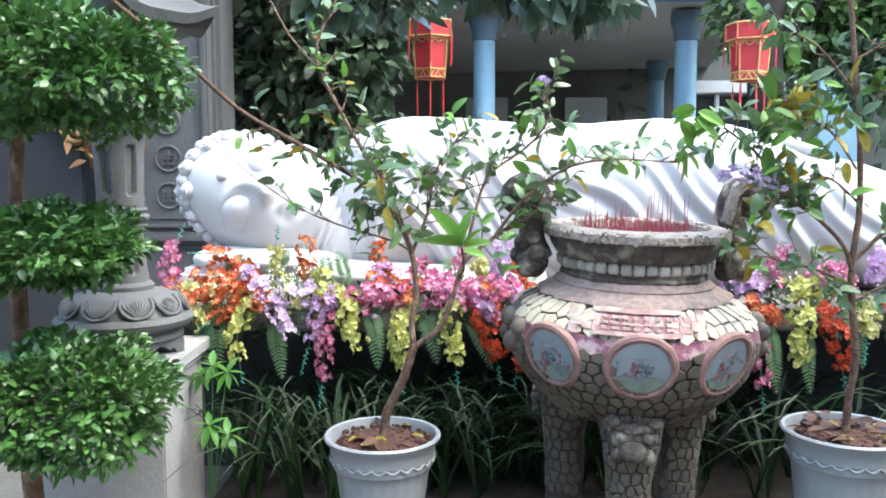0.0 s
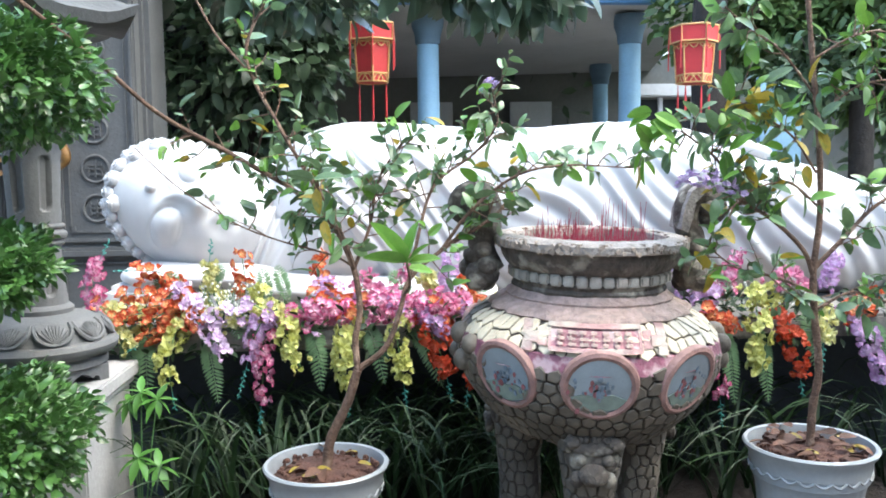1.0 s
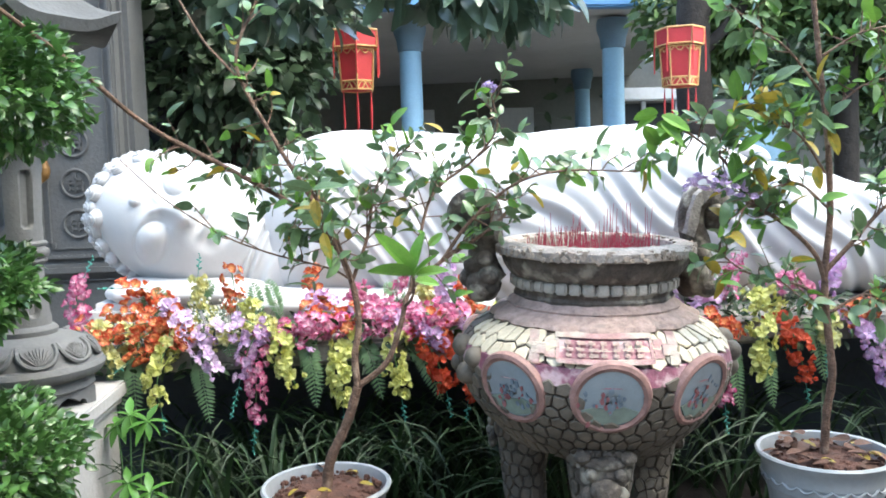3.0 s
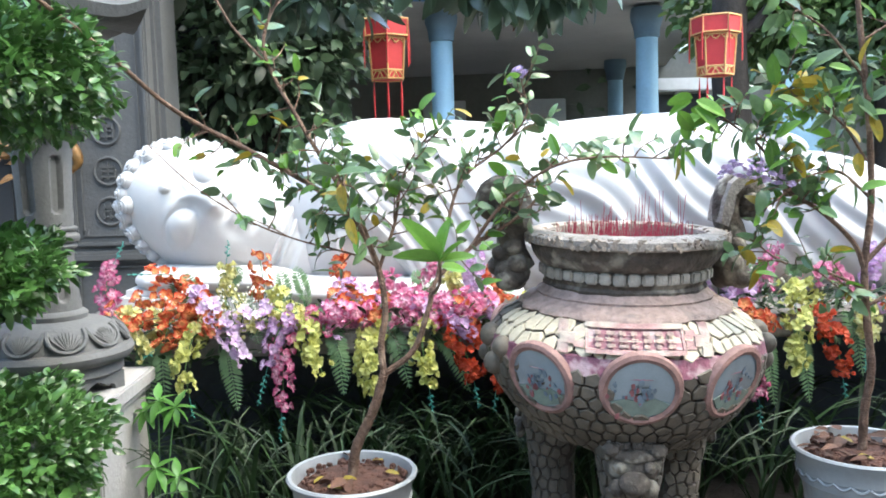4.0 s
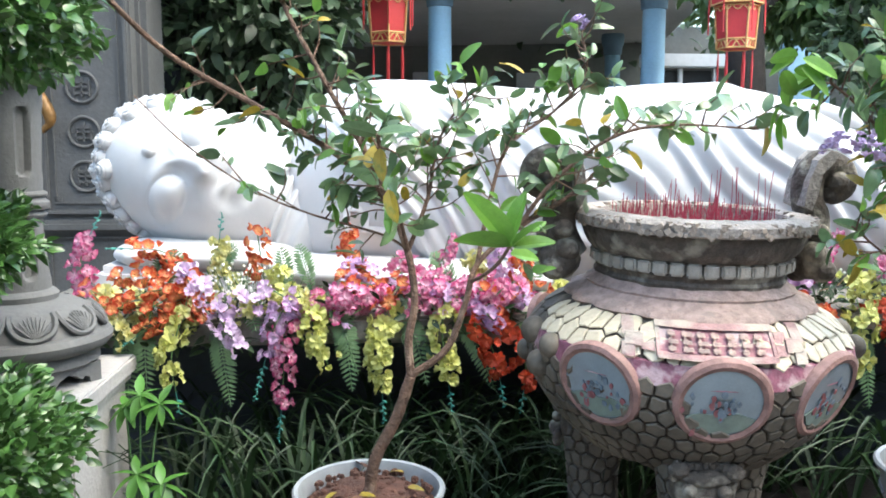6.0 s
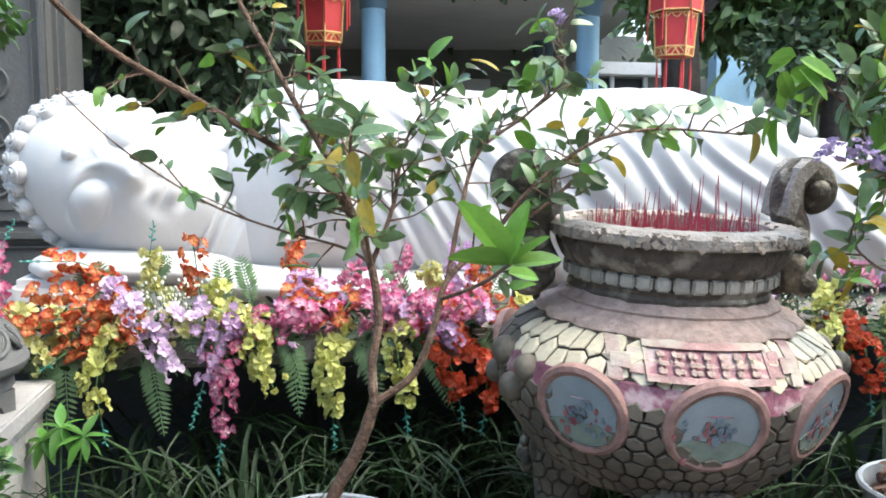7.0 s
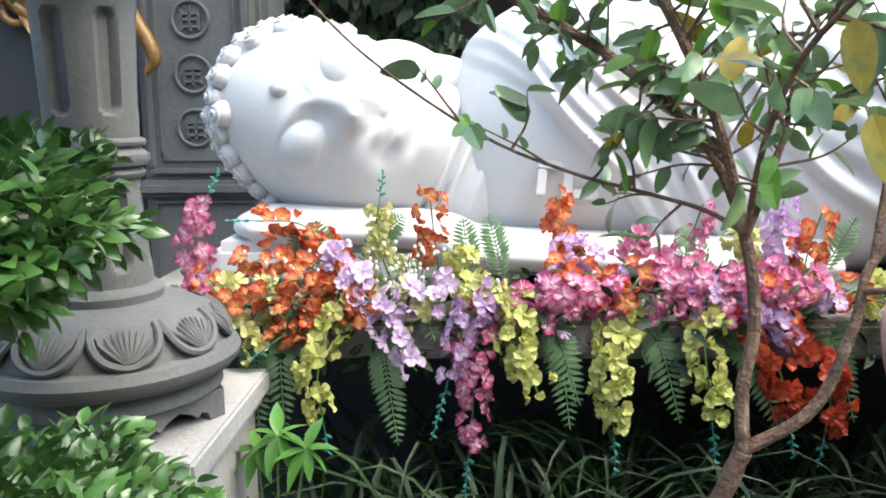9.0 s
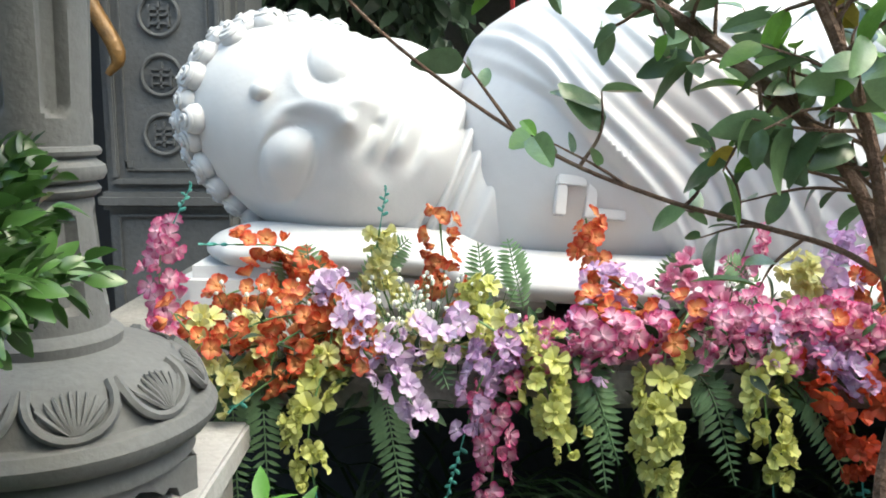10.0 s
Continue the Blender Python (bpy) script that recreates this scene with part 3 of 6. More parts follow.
def urn():
    g = Geo().lathe([(0.05, 0.585), (0.15, 0.585)] + [(r - 0.006, z) for r, z in URN_PROFILE] + [(0.25, 1.003), (0.1, 1.003)], 64)
    part("belly", g, MORTAR, URN)
    lip = lambda r, z, a: r * (1 + 0.007 * math.sin(5 * a + z * 30) + 0.005 * math.sin(13 * a) + 0.004 * math.sin(29 * a + 60 * z))
    g = Geo().lathe([(0.28, 0.985), (0.296, 0.987), (0.304, 0.994), (0.300, 1.004), (0.286, 1.012), (0.270, 1.018), (0.262, 1.028), (0.264, 1.034), (0.250, 1.042), (0.238, 1.055), (0.236, 1.02)], 176, caps=False,
                    wobble=lambda r, z, a: r * (1 + (0.055 * abs(math.sin(8 * a)) + 0.008 * math.sin(23 * a) if z < 1.022 else 0.006 * math.sin(17 * a))))
    part("shoulder_petals", g, COLLAR, URN, "dull pink scalloped collar")
    g = Geo().lathe([(0.232, 1.04), (0.240, 1.052), (0.243, 1.060), (0.238, 1.068), (0.241, 1.078), (0.246, 1.082), (0.24, 1.09)], 72, caps=False, wobble=lip)
    part("neck_band", g, URN_DARK, URN, "soot-dark neck band")
    block = Geo().box(-0.0185, 0.0185, -0.012, 0.012, -0.017, 0.017, 0.005).mesh("block", URN_BLOCK)
    for i in range(40):
        a = 2 * math.pi * i / 40
        part("block", block, None, URN, at=Matrix.Translation((0.243 * math.cos(a), 0.243 * math.sin(a), 1.099)) @ Matrix.Rotation(a + math.pi / 2 + rnd(-.06, .06), 4, "Z") @ Matrix.Diagonal((rnd(.86, 1.0), rnd(.85, 1.15), rnd(.85, 1.08), 1)))
    g = Geo().lathe([(0.236, 1.115), (0.252, 1.117), (0.264, 1.13), (0.275, 1.15), (0.283, 1.178), (0.28, 1.186)], 96, wobble=lip, caps=False)
    part("rim_band", g, URN_DARK, URN, "black-stained cement rim band")
    g = Geo()
    g.lathe([(0.222, 1.08), (0.226, 1.19), (0.232, 1.212), (0.246, 1.220), (0.286, 1.217), (0.303, 1.207), (0.301, 1.186), (0.27, 1.176)], 120, wobble=lip, caps=False)
    part("rim", g, URN_RIM, URN, "worn pale rim with chipped shards")
    g = Geo()
    for i in range(420):
        a, t = rnd(0, 6.2832), rng.random()
        size = rnd(0.007, 0.013)
        at = Vector((0.297 - 0.06 * t, 0, 1.212 + 0.006 * t)) if i % 2 else Vector((0.302, 0, rnd(1.186, 1.208)))
        up = Matrix.Rotation(0.0 if i % 2 else radians(90), 4, "Y")
        k = rng.randrange(4, 7)
        flat = [(size * rnd(.6, 1.1) * math.cos(6.283 * j / k), size * rnd(.6, 1.1) * math.sin(6.283 * j / k)) for j in range(k)]
        v = [(x, y, -0.004) for x, y in flat] + [(x * .85, y * .85, 0.003) for x, y in flat]
        g.add(v, [tuple(range(k, 2 * k))] + [(j, (j + 1) % k, k + (j + 1) % k, k + j) for j in range(k)], Matrix.Rotation(a, 4, "Z") @ Matrix.Translation(at) @ up)
    tagged(part("rim_mosaic", g, RIM_SHARD, URN, "small pale china chips set in the rim", smooth=False), kind="stuff")
    g = Geo().lathe([(0.01, 1.180), (0.12, 1.176), (0.226, 1.160)], 40)
    part("ash", g, ASH, URN, "reddish incense ash")
    g = Geo()
    for i in range(330):
        a, r = rnd(0, 6.28), 0.205 * math.sqrt(rng.random())
        x, y, h = r * math.cos(a), r * math.sin(a), rnd(0.02, 0.075) if rng.random() < 0.88 else rnd(0.07, 0.16)
        g.tube([(x, y, 1.16), (x + rnd(-.012, .012), y + rnd(-.012, .012), 1.175 + h)], [0.0014, 0.0009], 4)
    tagged(part("incense", g, INCENSE, URN, "burnt-down red incense sticks"), kind="stuff")
    # lion-mask ears that curl outwards: a neck, a flat-backed scroll and a lumpy beard
    for side in (-1, 1):
        m = Matrix.Diagonal((side, 1, 1, 1)) @ Matrix.Translation((0.022, 0.03, 0))
        g = Geo()
        g.tube(bend([(0.285, 0, 1.09), (0.315, 0, 1.15), (0.318, 0, 1.20), (0.298, 0, 1.25), (0.300, 0, 1.315), (0.335, 0, 1.345), (0.385, 0, 1.325), (0.395, 0, 1.285), (0.365, 0, 1.262), (0.342, 0, 1.285)], 5),
               [0.046 - 0.0003 * k for k in range(30)] + [0.036 - 0.0010 * k for k in range(16)], 14, m)
        ear = part("ear_handle", g, URN_DARK, URN, "dark curled lion-mask handle")
        back = [(0.262, 1.235), (0.285, 1.225), (0.298, 1.27), (0.305, 1.32), (0.335, 1.352), (0.345, 1.374), (0.318, 1.378), (0.290, 1.355), (0.270, 1.30)]
        part("back_plate", Geo().prism(back, -0.058, 0.058, m), URN_RIM, ear, "worn pale back edge", smooth=False)
        part("scroll_knob", Geo().ball((0.366, 0, 1.300), (0.034, 0.056, 0.034), 14, 9, m), URN_DARK, ear)
        for x, y, z, r in ((0.315, -0.01, 1.085, 0.056), (0.335, -0.04, 1.065, 0.036), (0.350, 0.03, 1.10, 0.038), (0.305, -0.045, 1.115, 0.034), (0.342, 0.0, 1.145, 0.036), (0.318, -0.035, 1.165, 0.030), (0.300, 0.02, 1.055, 0.034)):
            part("beard_curl", Geo().ball((x, y, z), (r, r * 1.05, r * 0.88), 12, 8, m), URN_DARK, ear)
    # legs
    for ang in (-98, 22, 142):
        a = radians(ang)
        d = Vector((math.cos(a), math.sin(a), 0))
        line = bend([d * 0.17 + Vector((0, 0, 0.72)), d * 0.225 + Vector((0, 0, 0.60)), d * 0.235 + Vector((0, 0, 0.45)), d * 0.225 + Vector((0, 0, 0.30)), d * 0.235 + Vector((0, 0, 0.12)), d * 0.29 + Vector((0, 0, 0.0))], 5)
        g = Geo().tube(line, [0.112, 0.112, 0.108, 0.102, 0.097, 0.092] + [0.086, 0.080, 0.075, 0.070, 0.067] + [0.064] * 10 + [0.066, 0.07, 0.08, 0.09, 0.095], 20)
        leg = part("leg", g, MORTAR, URN, "shard-clad urn leg")
        g = Geo()
        m = Matrix.Translation(d * 0.315 + Vector((0, 0, 0.575))) @ Matrix.Rotation(a + math.pi / 2, 4, "Z") @ Matrix.Diagonal((0.9, 0.75, 0.9, 1))
        g.ball((0, 0.035, 0.02), (0.088, 0.055, 0.075), 18, 12, m)
        g.ball((0, 0.0, 0.055), (0.07, 0.035, 0.022), 14, 8, m)
        g.ball((0, -0.03, -0.02), (0.05, 0.045, 0.036), 12, 8, m)
        for s in (-1, 1):
            g.ball((0.045 * s, -0.025, 0.028), 0.02, 10, 6, m)
            g.ball((0.07 * s, 0.0, 0.075), (0.03, 0.03, 0.022), 8, 5, m)
            g.ball((0.05 * s, -0.015, -0.04), (0.025, 0.02, 0.03), 8, 5, m)
        for k in range(34):
            g.ball((rnd(-.085, .085), rnd(-.005, .03), rnd(0.05, 0.095)), rnd(0.008, 0.014), 6, 4, m)
        part("mask", g, URN_DARK, leg, "moss-grey beast mask on the leg")
        leg_shards(leg, line, d)
    # porcelain medallions
    for i in (0, 1, 3, 4, 5, 6, 8):
        a = radians(-98 + 40 * i)
        z = 0.838
        r = urn_radius(z) - 0.012
        m = Matrix.Translation((r * math.cos(a), r * math.sin(a), z)) @ Matrix.Rotation(a + math.pi / 2, 4, "Z") @ Matrix.Rotation(radians(17), 4, "X")
        g = Geo().lathe([(0.082, 0.012), (0.106, 0.012), (0.110, 0.0), (0.107, -0.009), (0.097, -0.014), (0.086, -0.010)], 40, m @ Matrix.Rotation(radians(90), 4, "X") @ Matrix.Diagonal((1, 1, -1, 1)), caps=False)
        med = part("medallion", g, FRAME, URN, "round porcelain plate in a pink frame")
        mm = m @ Matrix.Rotation(radians(90), 4, "X")
        g = Geo().lathe([(0.02, 0.0), (0.02, 0.010), (0.060, 0.010), (0.090, 0.007)], 32, mm)
        part("plate", g, PORCELAIN, med, "pale blue-white porcelain plate")
        hill = [(-0.085, -0.04), (-0.05, -0.028), (0.0, -0.035), (0.04, -0.026), (0.084, -0.042), (0.06, -0.074), (0.0, -0.094), (-0.06, -0.074)]
        g = Geo().prism([(x_ * 0.9, z_ * 0.88) for x_, z_ in hill], -0.0125, -0.0095, m)
        part("painted_ground", g, PAINT_GREEN, med, "green painted ground")
        for mt, n in ((PAINT_RED, 12), (PAINT_BLUE, 16)):
            for k in range(n):
                x, zz, q = rng.gauss(0, 0.028), rng.gauss(-0.012, 0.022), rnd(0.003, 0.008)
                line = [(x + q * math.cos(t) * rnd(.6, 1.3), zz + 1.5 * q * math.sin(t) * rnd(.6, 1.3)) for t in np.linspace(0, 6.28, 9)[:-1]]
                part("brush_stroke", Geo().prism(line, -0.0145, -0.0125, m), mt, med, smooth=False)
    for side in (-1, 1):
        for ang, z, r in ((4, 0.905, 0.052), (12, 0.835, 0.050), (-6, 0.835, 0.044), (20, 0.895, 0.046)):
            a = math.pi * (1 if side < 0 else 0) + side * -radians(ang)
            q = urn_radius(z) + 0.004
            part("side_knob", Geo().ball((q * math.cos(a), q * math.sin(a), z), (r * 0.66, r * 0.66, r * 0.7), 14, 9), SHARD_SHADE, URN, "worn shard-clad knob")
    # inscription board with ribbon ends, and the band of magenta between the plates
    a0 = radians(-100)

    def on_urn(ax, z, lift):
        r = urn_radius(z) + lift
        return (r * math.cos(a0 + ax / r), r * math.sin(a0 + ax / r), z)

    def sheet(x0, x1, z0, z1, lift, thick, cols=14):
        xs, v, f = np.linspace(x0, x1, cols), [], []
        for x in xs:
            v += [on_urn(x, z0, lift), on_urn(x, z1, lift), on_urn(x, z1, lift - thick), on_urn(x, z0, lift - thick)]
        for i in range(cols - 1):
            for q in range(4):
                f.append((4 * i + q, 4 * i + (q + 1) % 4, 4 * i + 4 + (q + 1) % 4, 4 * i + 4 + q))
        f += [(0, 1, 2, 3), (4 * cols - 4, 4 * cols - 1, 4 * cols - 2, 4 * cols - 3)]
        return v, f

    g = Geo()
    for q in ((-0.132, 0.132, 0.930, 0.940), (-0.132, 0.132, 0.985, 0.994), (-0.132, -0.123, 0.930, 0.994), (0.123, 0.132, 0.930, 0.994)):
        g.add(*sheet(*q, 0.026, 0.03))
    board = part("inscription_board", g, PINK, URN, "pink-framed inscription board")
    part("panel", Geo().add(*sheet(-0.126, 0.126, 0.936, 0.988, 0.016, 0.02)), PINK_DEEP, board, "rose shard panel")
    g = Geo()
    for i in range(7):
        x = -0.106 + i * 0.0315
        for k in range(3):
            z = 0.946 + 0.013 * k
            g.add(*sheet(x, x + rnd(0.014, 0.024), z, z + 0.006, 0.024, 0.008, 3))
        g.add(*sheet(x + 0.004, x + 0.009, 0.944, 0.980, 0.024, 0.008, 3))
    part("lettering", g, COLLAR, board, "pale raised bars in place of the writing")
    for s in (-1, 1):
        g = Geo()
        g.add(*sheet(s * 0.135, s * 0.165, 0.938, 0.978, 0.012, 0.015, 5))
        g.add(*sheet(s * 0.16, s * 0.205, 0.945, 0.968, 0.016, 0.018, 5))
        g.add(*sheet(s * 0.18, s * 0.212, 0.962, 0.990, 0.014, 0.018, 5))
        g.add(*sheet(s * 0.18, s * 0.212, 0.922, 0.948, 0.014, 0.018, 5))
        part("ribbon_end", g, PINK, URN)
    g = Geo().lathe([(urn_radius(0.865) - .01, 0.862), (urn_radius(0.87) + 0.004, 0.866), (urn_radius(0.915) + 0.004, 0.915), (urn_radius(0.92) - .01, 0.918)], 72, caps=False)
    part("magenta_band", g, MAGENTA, URN, "band of magenta shards")


def cells(points, reach):
    """The region of the plane nearest to each point, as a polygon, cut from a square of that reach."""
    out = []
    for i, (px, py) in enumerate(points):
        poly = [(px - reach, py - reach), (px + reach, py - reach), (px + reach, py + reach), (px - reach, py + reach)]
        for j, (qx, qy) in enumerate(points):
            if i == j or abs(qx - px) > 2 * reach or abs(qy - py) > 2 * reach:
                continue
            mx, my, nx, ny = (px + qx) / 2, (py + qy) / 2, qx - px, qy - py
            cut = []
            for a, b in zip(poly, poly[1:] + poly[:1]):
                da, db = (a[0] - mx) * nx + (a[1] - my) * ny, (b[0] - mx) * nx + (b[1] - my) * ny
                if da <= 0:
                    cut.append(a)
                if da * db < 0:
                    t = da / (da - db)
                    cut.append((a[0] + t * (b[0] - a[0]), a[1] + t * (b[1] - a[1])))
            poly = cut
            if len(poly) < 3:
                break
        out.append(poly)
    return out


def shard(poly, centre, place, mat, joint=0.0028):
    """One broken piece of china: its outline drawn in by the joint, laid on a curved surface, with a bevelled edge."""
    cx, cy = centre
    k = len(poly)
    v = []
    tip = rnd(-0.0015, 0.002)
    for lift, draw in ((-0.004, joint), (0.003 + tip, joint), (0.0055 + tip, joint + 0.003)):
        for x, y in poly:
            d = max(1e-6, math.hypot(x - cx, y - cy))
            f = max(0.2, 1 - draw * 1.25 / d)
            v.append(place(cx + (x - cx) * f, cy + (y - cy) * f, lift))
    f = [(i, (i + 1) % k, k + (i + 1) % k, k + i) for i in range(k)] + [(k + i, k + (i + 1) % k, 2 * k + (i + 1) % k, 2 * k + i) for i in range(k)] + [tuple(range(2 * k, 3 * k))]
    return v, f


def leg_shards(leg, line, d):
    """China cells round a leg, on the sides that face the yard."""
    side = Vector((-d.y, d.x, 0))
    zs = [p.z for p in line][::-1]

    def place(u, z, lift):
        c = Vector((np.interp(z, zs, [p.x for p in line][::-1]), np.interp(z, zs, [p.y for p in line][::-1]), z))
        r = float(np.interp(z, [0, 0.1, 0.3, 0.45, 0.6, 0.74], [0.095, 0.070, 0.065, 0.068, 0.093, 0.113])) + lift
        return (c + (d * math.cos(u / 0.09) + side * math.sin(u / 0.09)) * r)[:]

    pts = [(-0.28 + 0.040 * i + 0.020 * (j % 2) + rnd(-.010, .010), 0.02 + 0.040 * j + rnd(-.010, .010)) for j in range(17) for i in range(15)]
    for p, poly in zip(pts, cells(pts, 0.05)):
        a = p[0] / 0.09
        if len(poly) > 2 and (d * math.cos(a) + side * math.sin(a)).y < 0.45 and abs(a) < 2.9 and 0.25 < p[1] < 0.64:
            part("shard", Geo().add(*shard(poly, p, place, None)), SHARD_SHADE, leg, smooth=False)


urn()


def belly_shards():
    """China cells over the belly: those on the yard side are pieces of their own, the rest one mesh."""
    rest = Geo()
    belly = [o for o in URN.children if o.name.startswith("belly")][0]

    def place(u, w, lift):
        z = 0.60 + w
        r = urn_radius(z) + lift
        return (r * math.cos(u / 0.36), r * math.sin(u / 0.36), z)

    n = 52
    pts = [((i + 0.5 * (j % 2) + rnd(-.26, .26)) * 2 * math.pi * 0.36 / n, j * 0.037 + rnd(-.010, .010)) for j in range(-1, 12) for i in range(-1, n + 1)]
    for p, poly in zip(pts, cells(pts, 0.055)):
        a, z = p[0] / 0.36, 0.60 + p[1]
        near = min(abs((a - radians(-98 + 40 * i) + math.pi) % (2 * math.pi) - math.pi) for i in (0, 1, 3, 4, 5, 6, 8)) * urn_radius(z)
        if len(poly) < 3 or not -0.0 < p[1] < 0.395 or 0.868 < z < 0.915 or math.hypot(near, z - 0.838) < 0.085 or not 0 <= p[0] < 2 * math.pi * 0.36:
            continue
        v, f = shard(poly, p, place, None)
        # below z 0.905 the downward-facing shade is put into the shard colour
        if math.sin(a - radians(12)) < 0.12:
            part("shard", Geo().add(v, f), SHARD if z > 0.905 else SHARD_SHADE, belly, smooth=False)
        else:
            rest.add(v, f)
    tagged(part("shard_cladding", rest, SHARD_SHADE, URN, smooth=False), kind="stuff")


belly_shards()

# ---- white pots with flowering shrubs ----


def pot(loc, height=0.5, litter=4):
    """A white bell pot with scalloped flutes under its rim; loc is the middle of its foot."""
    P = thing("flower_pot", "white glazed pot with scalloped flutes, full of reddish soil", "flower pot", loc, "pots before the ledge")
    h = height
    flute = lambda rr, z, a: rr * (1 + (0.018 * abs(math.sin(12 * a)) if 0.1 < z < h - 0.075 else 0))
    g = Geo().lathe([(0.11, 0), (0.125, 0.0), (0.13, 0.03), (0.118, 0.06), (0.122, 0.12), (0.128, 0.2), (0.137, h * 0.55), (0.15, h * 0.75), (0.166, h - 0.075), (0.172, h - 0.07), (0.176, h - 0.03),
                    (0.188, h - 0.018), (0.193, h - 0.006), (0.188, h), (0.178, h - 0.002), (0.170, h - 0.03), (0.165, h - 0.10)], 96, wobble=flute)
    part("bowl", g, POTWHITE, P)
    g = Geo()
    for i in range(24):
        a = 2 * math.pi * i / 24
        g.tube([(0.173 * math.cos(a + t), 0.173 * math.sin(a + t), h - 0.075 - 0.013 * math.cos(t * 12) + 0.006) for t in np.linspace(-0.125, 0.125, 7)], 0.004, 5)
    part("scallop_trim", g, POTWHITE, P)
    g = Geo().lathe([(0.17, h - 0.05), (0.13, h - 0.022), (0.07, h - 0.014), (0.005, h - 0.012)], 40, wobble=lambda r_, z, a: r_ * (1 + 0.02 * math.sin(7 * a)))
    for k in range(160):
        a, rr = rnd(0, 6.28), 0.155 * math.sqrt(rng.random())
        g.ball((rr * math.cos(a), rr * math.sin(a), h - 0.020), rnd(0.004, 0.013), 5, 4)
    part("soil", g, POTSOIL, P, "crumbly reddish soil")
    for k in range(6):
        a, rr = rnd(0, 6.28), rnd(0.05, 0.13)
        part("fallen_leaf", LEAVES["yellow"][0], None, P, at=aim((math.cos(a * 3), math.sin(a * 3), 0.05), 0.2, (rr * math.cos(a), rr * math.sin(a), h - 0.004), 0.55))
    for k in range(litter):
        a, rr = rnd(0, 6.28), 0.145 * math.sqrt(rng.random())
        part("dry_leaf", LEAVES["dry"][k % 3], None, P, at=aim((math.cos(a * 5), math.sin(a * 5), rnd(-0.05, 0.25)), rnd(-0.6, 0.6), (rr * math.cos(a), rr * math.sin(a), h - 0.003 + rnd(0, 0.012)), rnd(0.5, 0.85)))
    return P


LEAVES = {}
for key, mt in (("green", LEAF), ("lime", LEAF_LIME), ("yellow", LEAF_YELLOW), ("dry", DRYLEAF)):
    LEAVES[key] = [Geo().add(*leaf_shape(0.074, w, fo, dr, 7, 0.56)).mesh("leaf", mt) for w, fo, dr in ((0.038, 0.25, 0.25), (0.033, 0.4, 0.1), (0.042, 0.15, 0.45))]


def shrub(loc, label, trunk, limbs, twigs, seed, big=(), dense=2.4):
    """A potted shrub: trunk and limbs as lines of points, then leafy twigs off the limbs."""
    rng.seed(seed)
    P = thing("potted_shrub", label, "shrub", loc, "shrubs in white pots")
    o = Vector(loc)
    rel = lambda q: [Vector(p) - o for p in q]
    pts = bend(rel(trunk[0]), 6)
    n = len(pts) - 1
    part("trunk", Geo().tube(pts, [trunk[1] + (trunk[2] - trunk[1]) * k / n + 0.0008 * math.sin(k * 2.1) for k in range(n + 1)], 10), BARK, P)
    lines = []
    for q, r0, r1 in limbs:
        pts = bend(rel(q), 6)
        n = len(pts) - 1
        part("branch", Geo().tube(pts, [r0 + (r1 - r0) * k / n for k in range(n + 1)], 8), BARK, P)
        lines.append(pts)
    mass, lv, lf = Geo(), *leaf_shape(0.074, 0.038, 0.3, 0.25, 6, 0.56)
    for li, t0, t1, count, length, leaves, kinds, bias in twigs:
        count = int(count * dense)
        for c in range(count):
            q = lines[li]
            k = t0 + (t1 - t0) * (c + rnd(0.1, 0.9)) / count
            i = min(len(q) - 2, int(k * (len(q) - 1)))
            start = q[i].lerp(q[i + 1], rnd(0, 1))
            along = (q[i + 1] - q[i]).normalized()
            d = (0.5 * along + 0.9 * rdir() + Vector(bias)).normalized()
            ln = length * rnd(0.6, 1.3)
            end = start + d * ln + Vector((0, 0, rnd(-0.02, 0.03)))
            mid = start.lerp(end, 0.5) + rdir() * 0.012
            tw = bend([start, mid, end], 4)
            part("twig", Geo().tube(tw, [0.0026 - 0.0002 * k for k in range(len(tw))], 5), BARK, P)
            for j in range(leaves):
                a = tw[min(len(tw) - 1, 2 + int((len(tw) - 2) * (j + 1) / leaves))]
                side = d.cross(rdir()).normalized()
                ld = (0.55 * d + 0.8 * side * (1 if j % 2 else -1) + Vector((0, 0, rnd(-0.35, 0.3)))).normalized()
                kind = rng.choices(("green", "lime", "yellow"), (kinds[0], kinds[1], kinds[2] * 0.5))[0]
                at = aim(ld, rnd(-1.4, 1.4), a, rnd(0.32, 0.62) if rng.random() < 0.6 else rnd(0.6, 0.95))
                if kind == "green" and (c + j) % 2:
                    mass.add(lv, lf, at)
                else:
                    part("leaf", LEAVES[kind][rng.randrange(3)], None, P, at=at)
    tagged(part("leaf_mass", mass, LEAF_MASS, P), kind="stuff")
    for p, d, size, kind in big:
        part("leaf", LEAVES[kind][1], None, P, at=aim(d, rnd(0.5, 1.05), Vector(p) - o, size * 0.86))
    return P


def blossom_head(shrub_ob, loc, at, count, spread):
    o = Vector(loc)
    for k in range(count):
        p = Vector(at) - o + Vector((rnd(-1, 1) * spread, rnd(-1, 1) * spread, rnd(-0.8, 0.8) * spread))
        part("blossom", LILAC_MESH, None, shrub_ob, "small lilac blossom", at=aim(rdir(), 0, p, rnd(0.8, 1.2)))


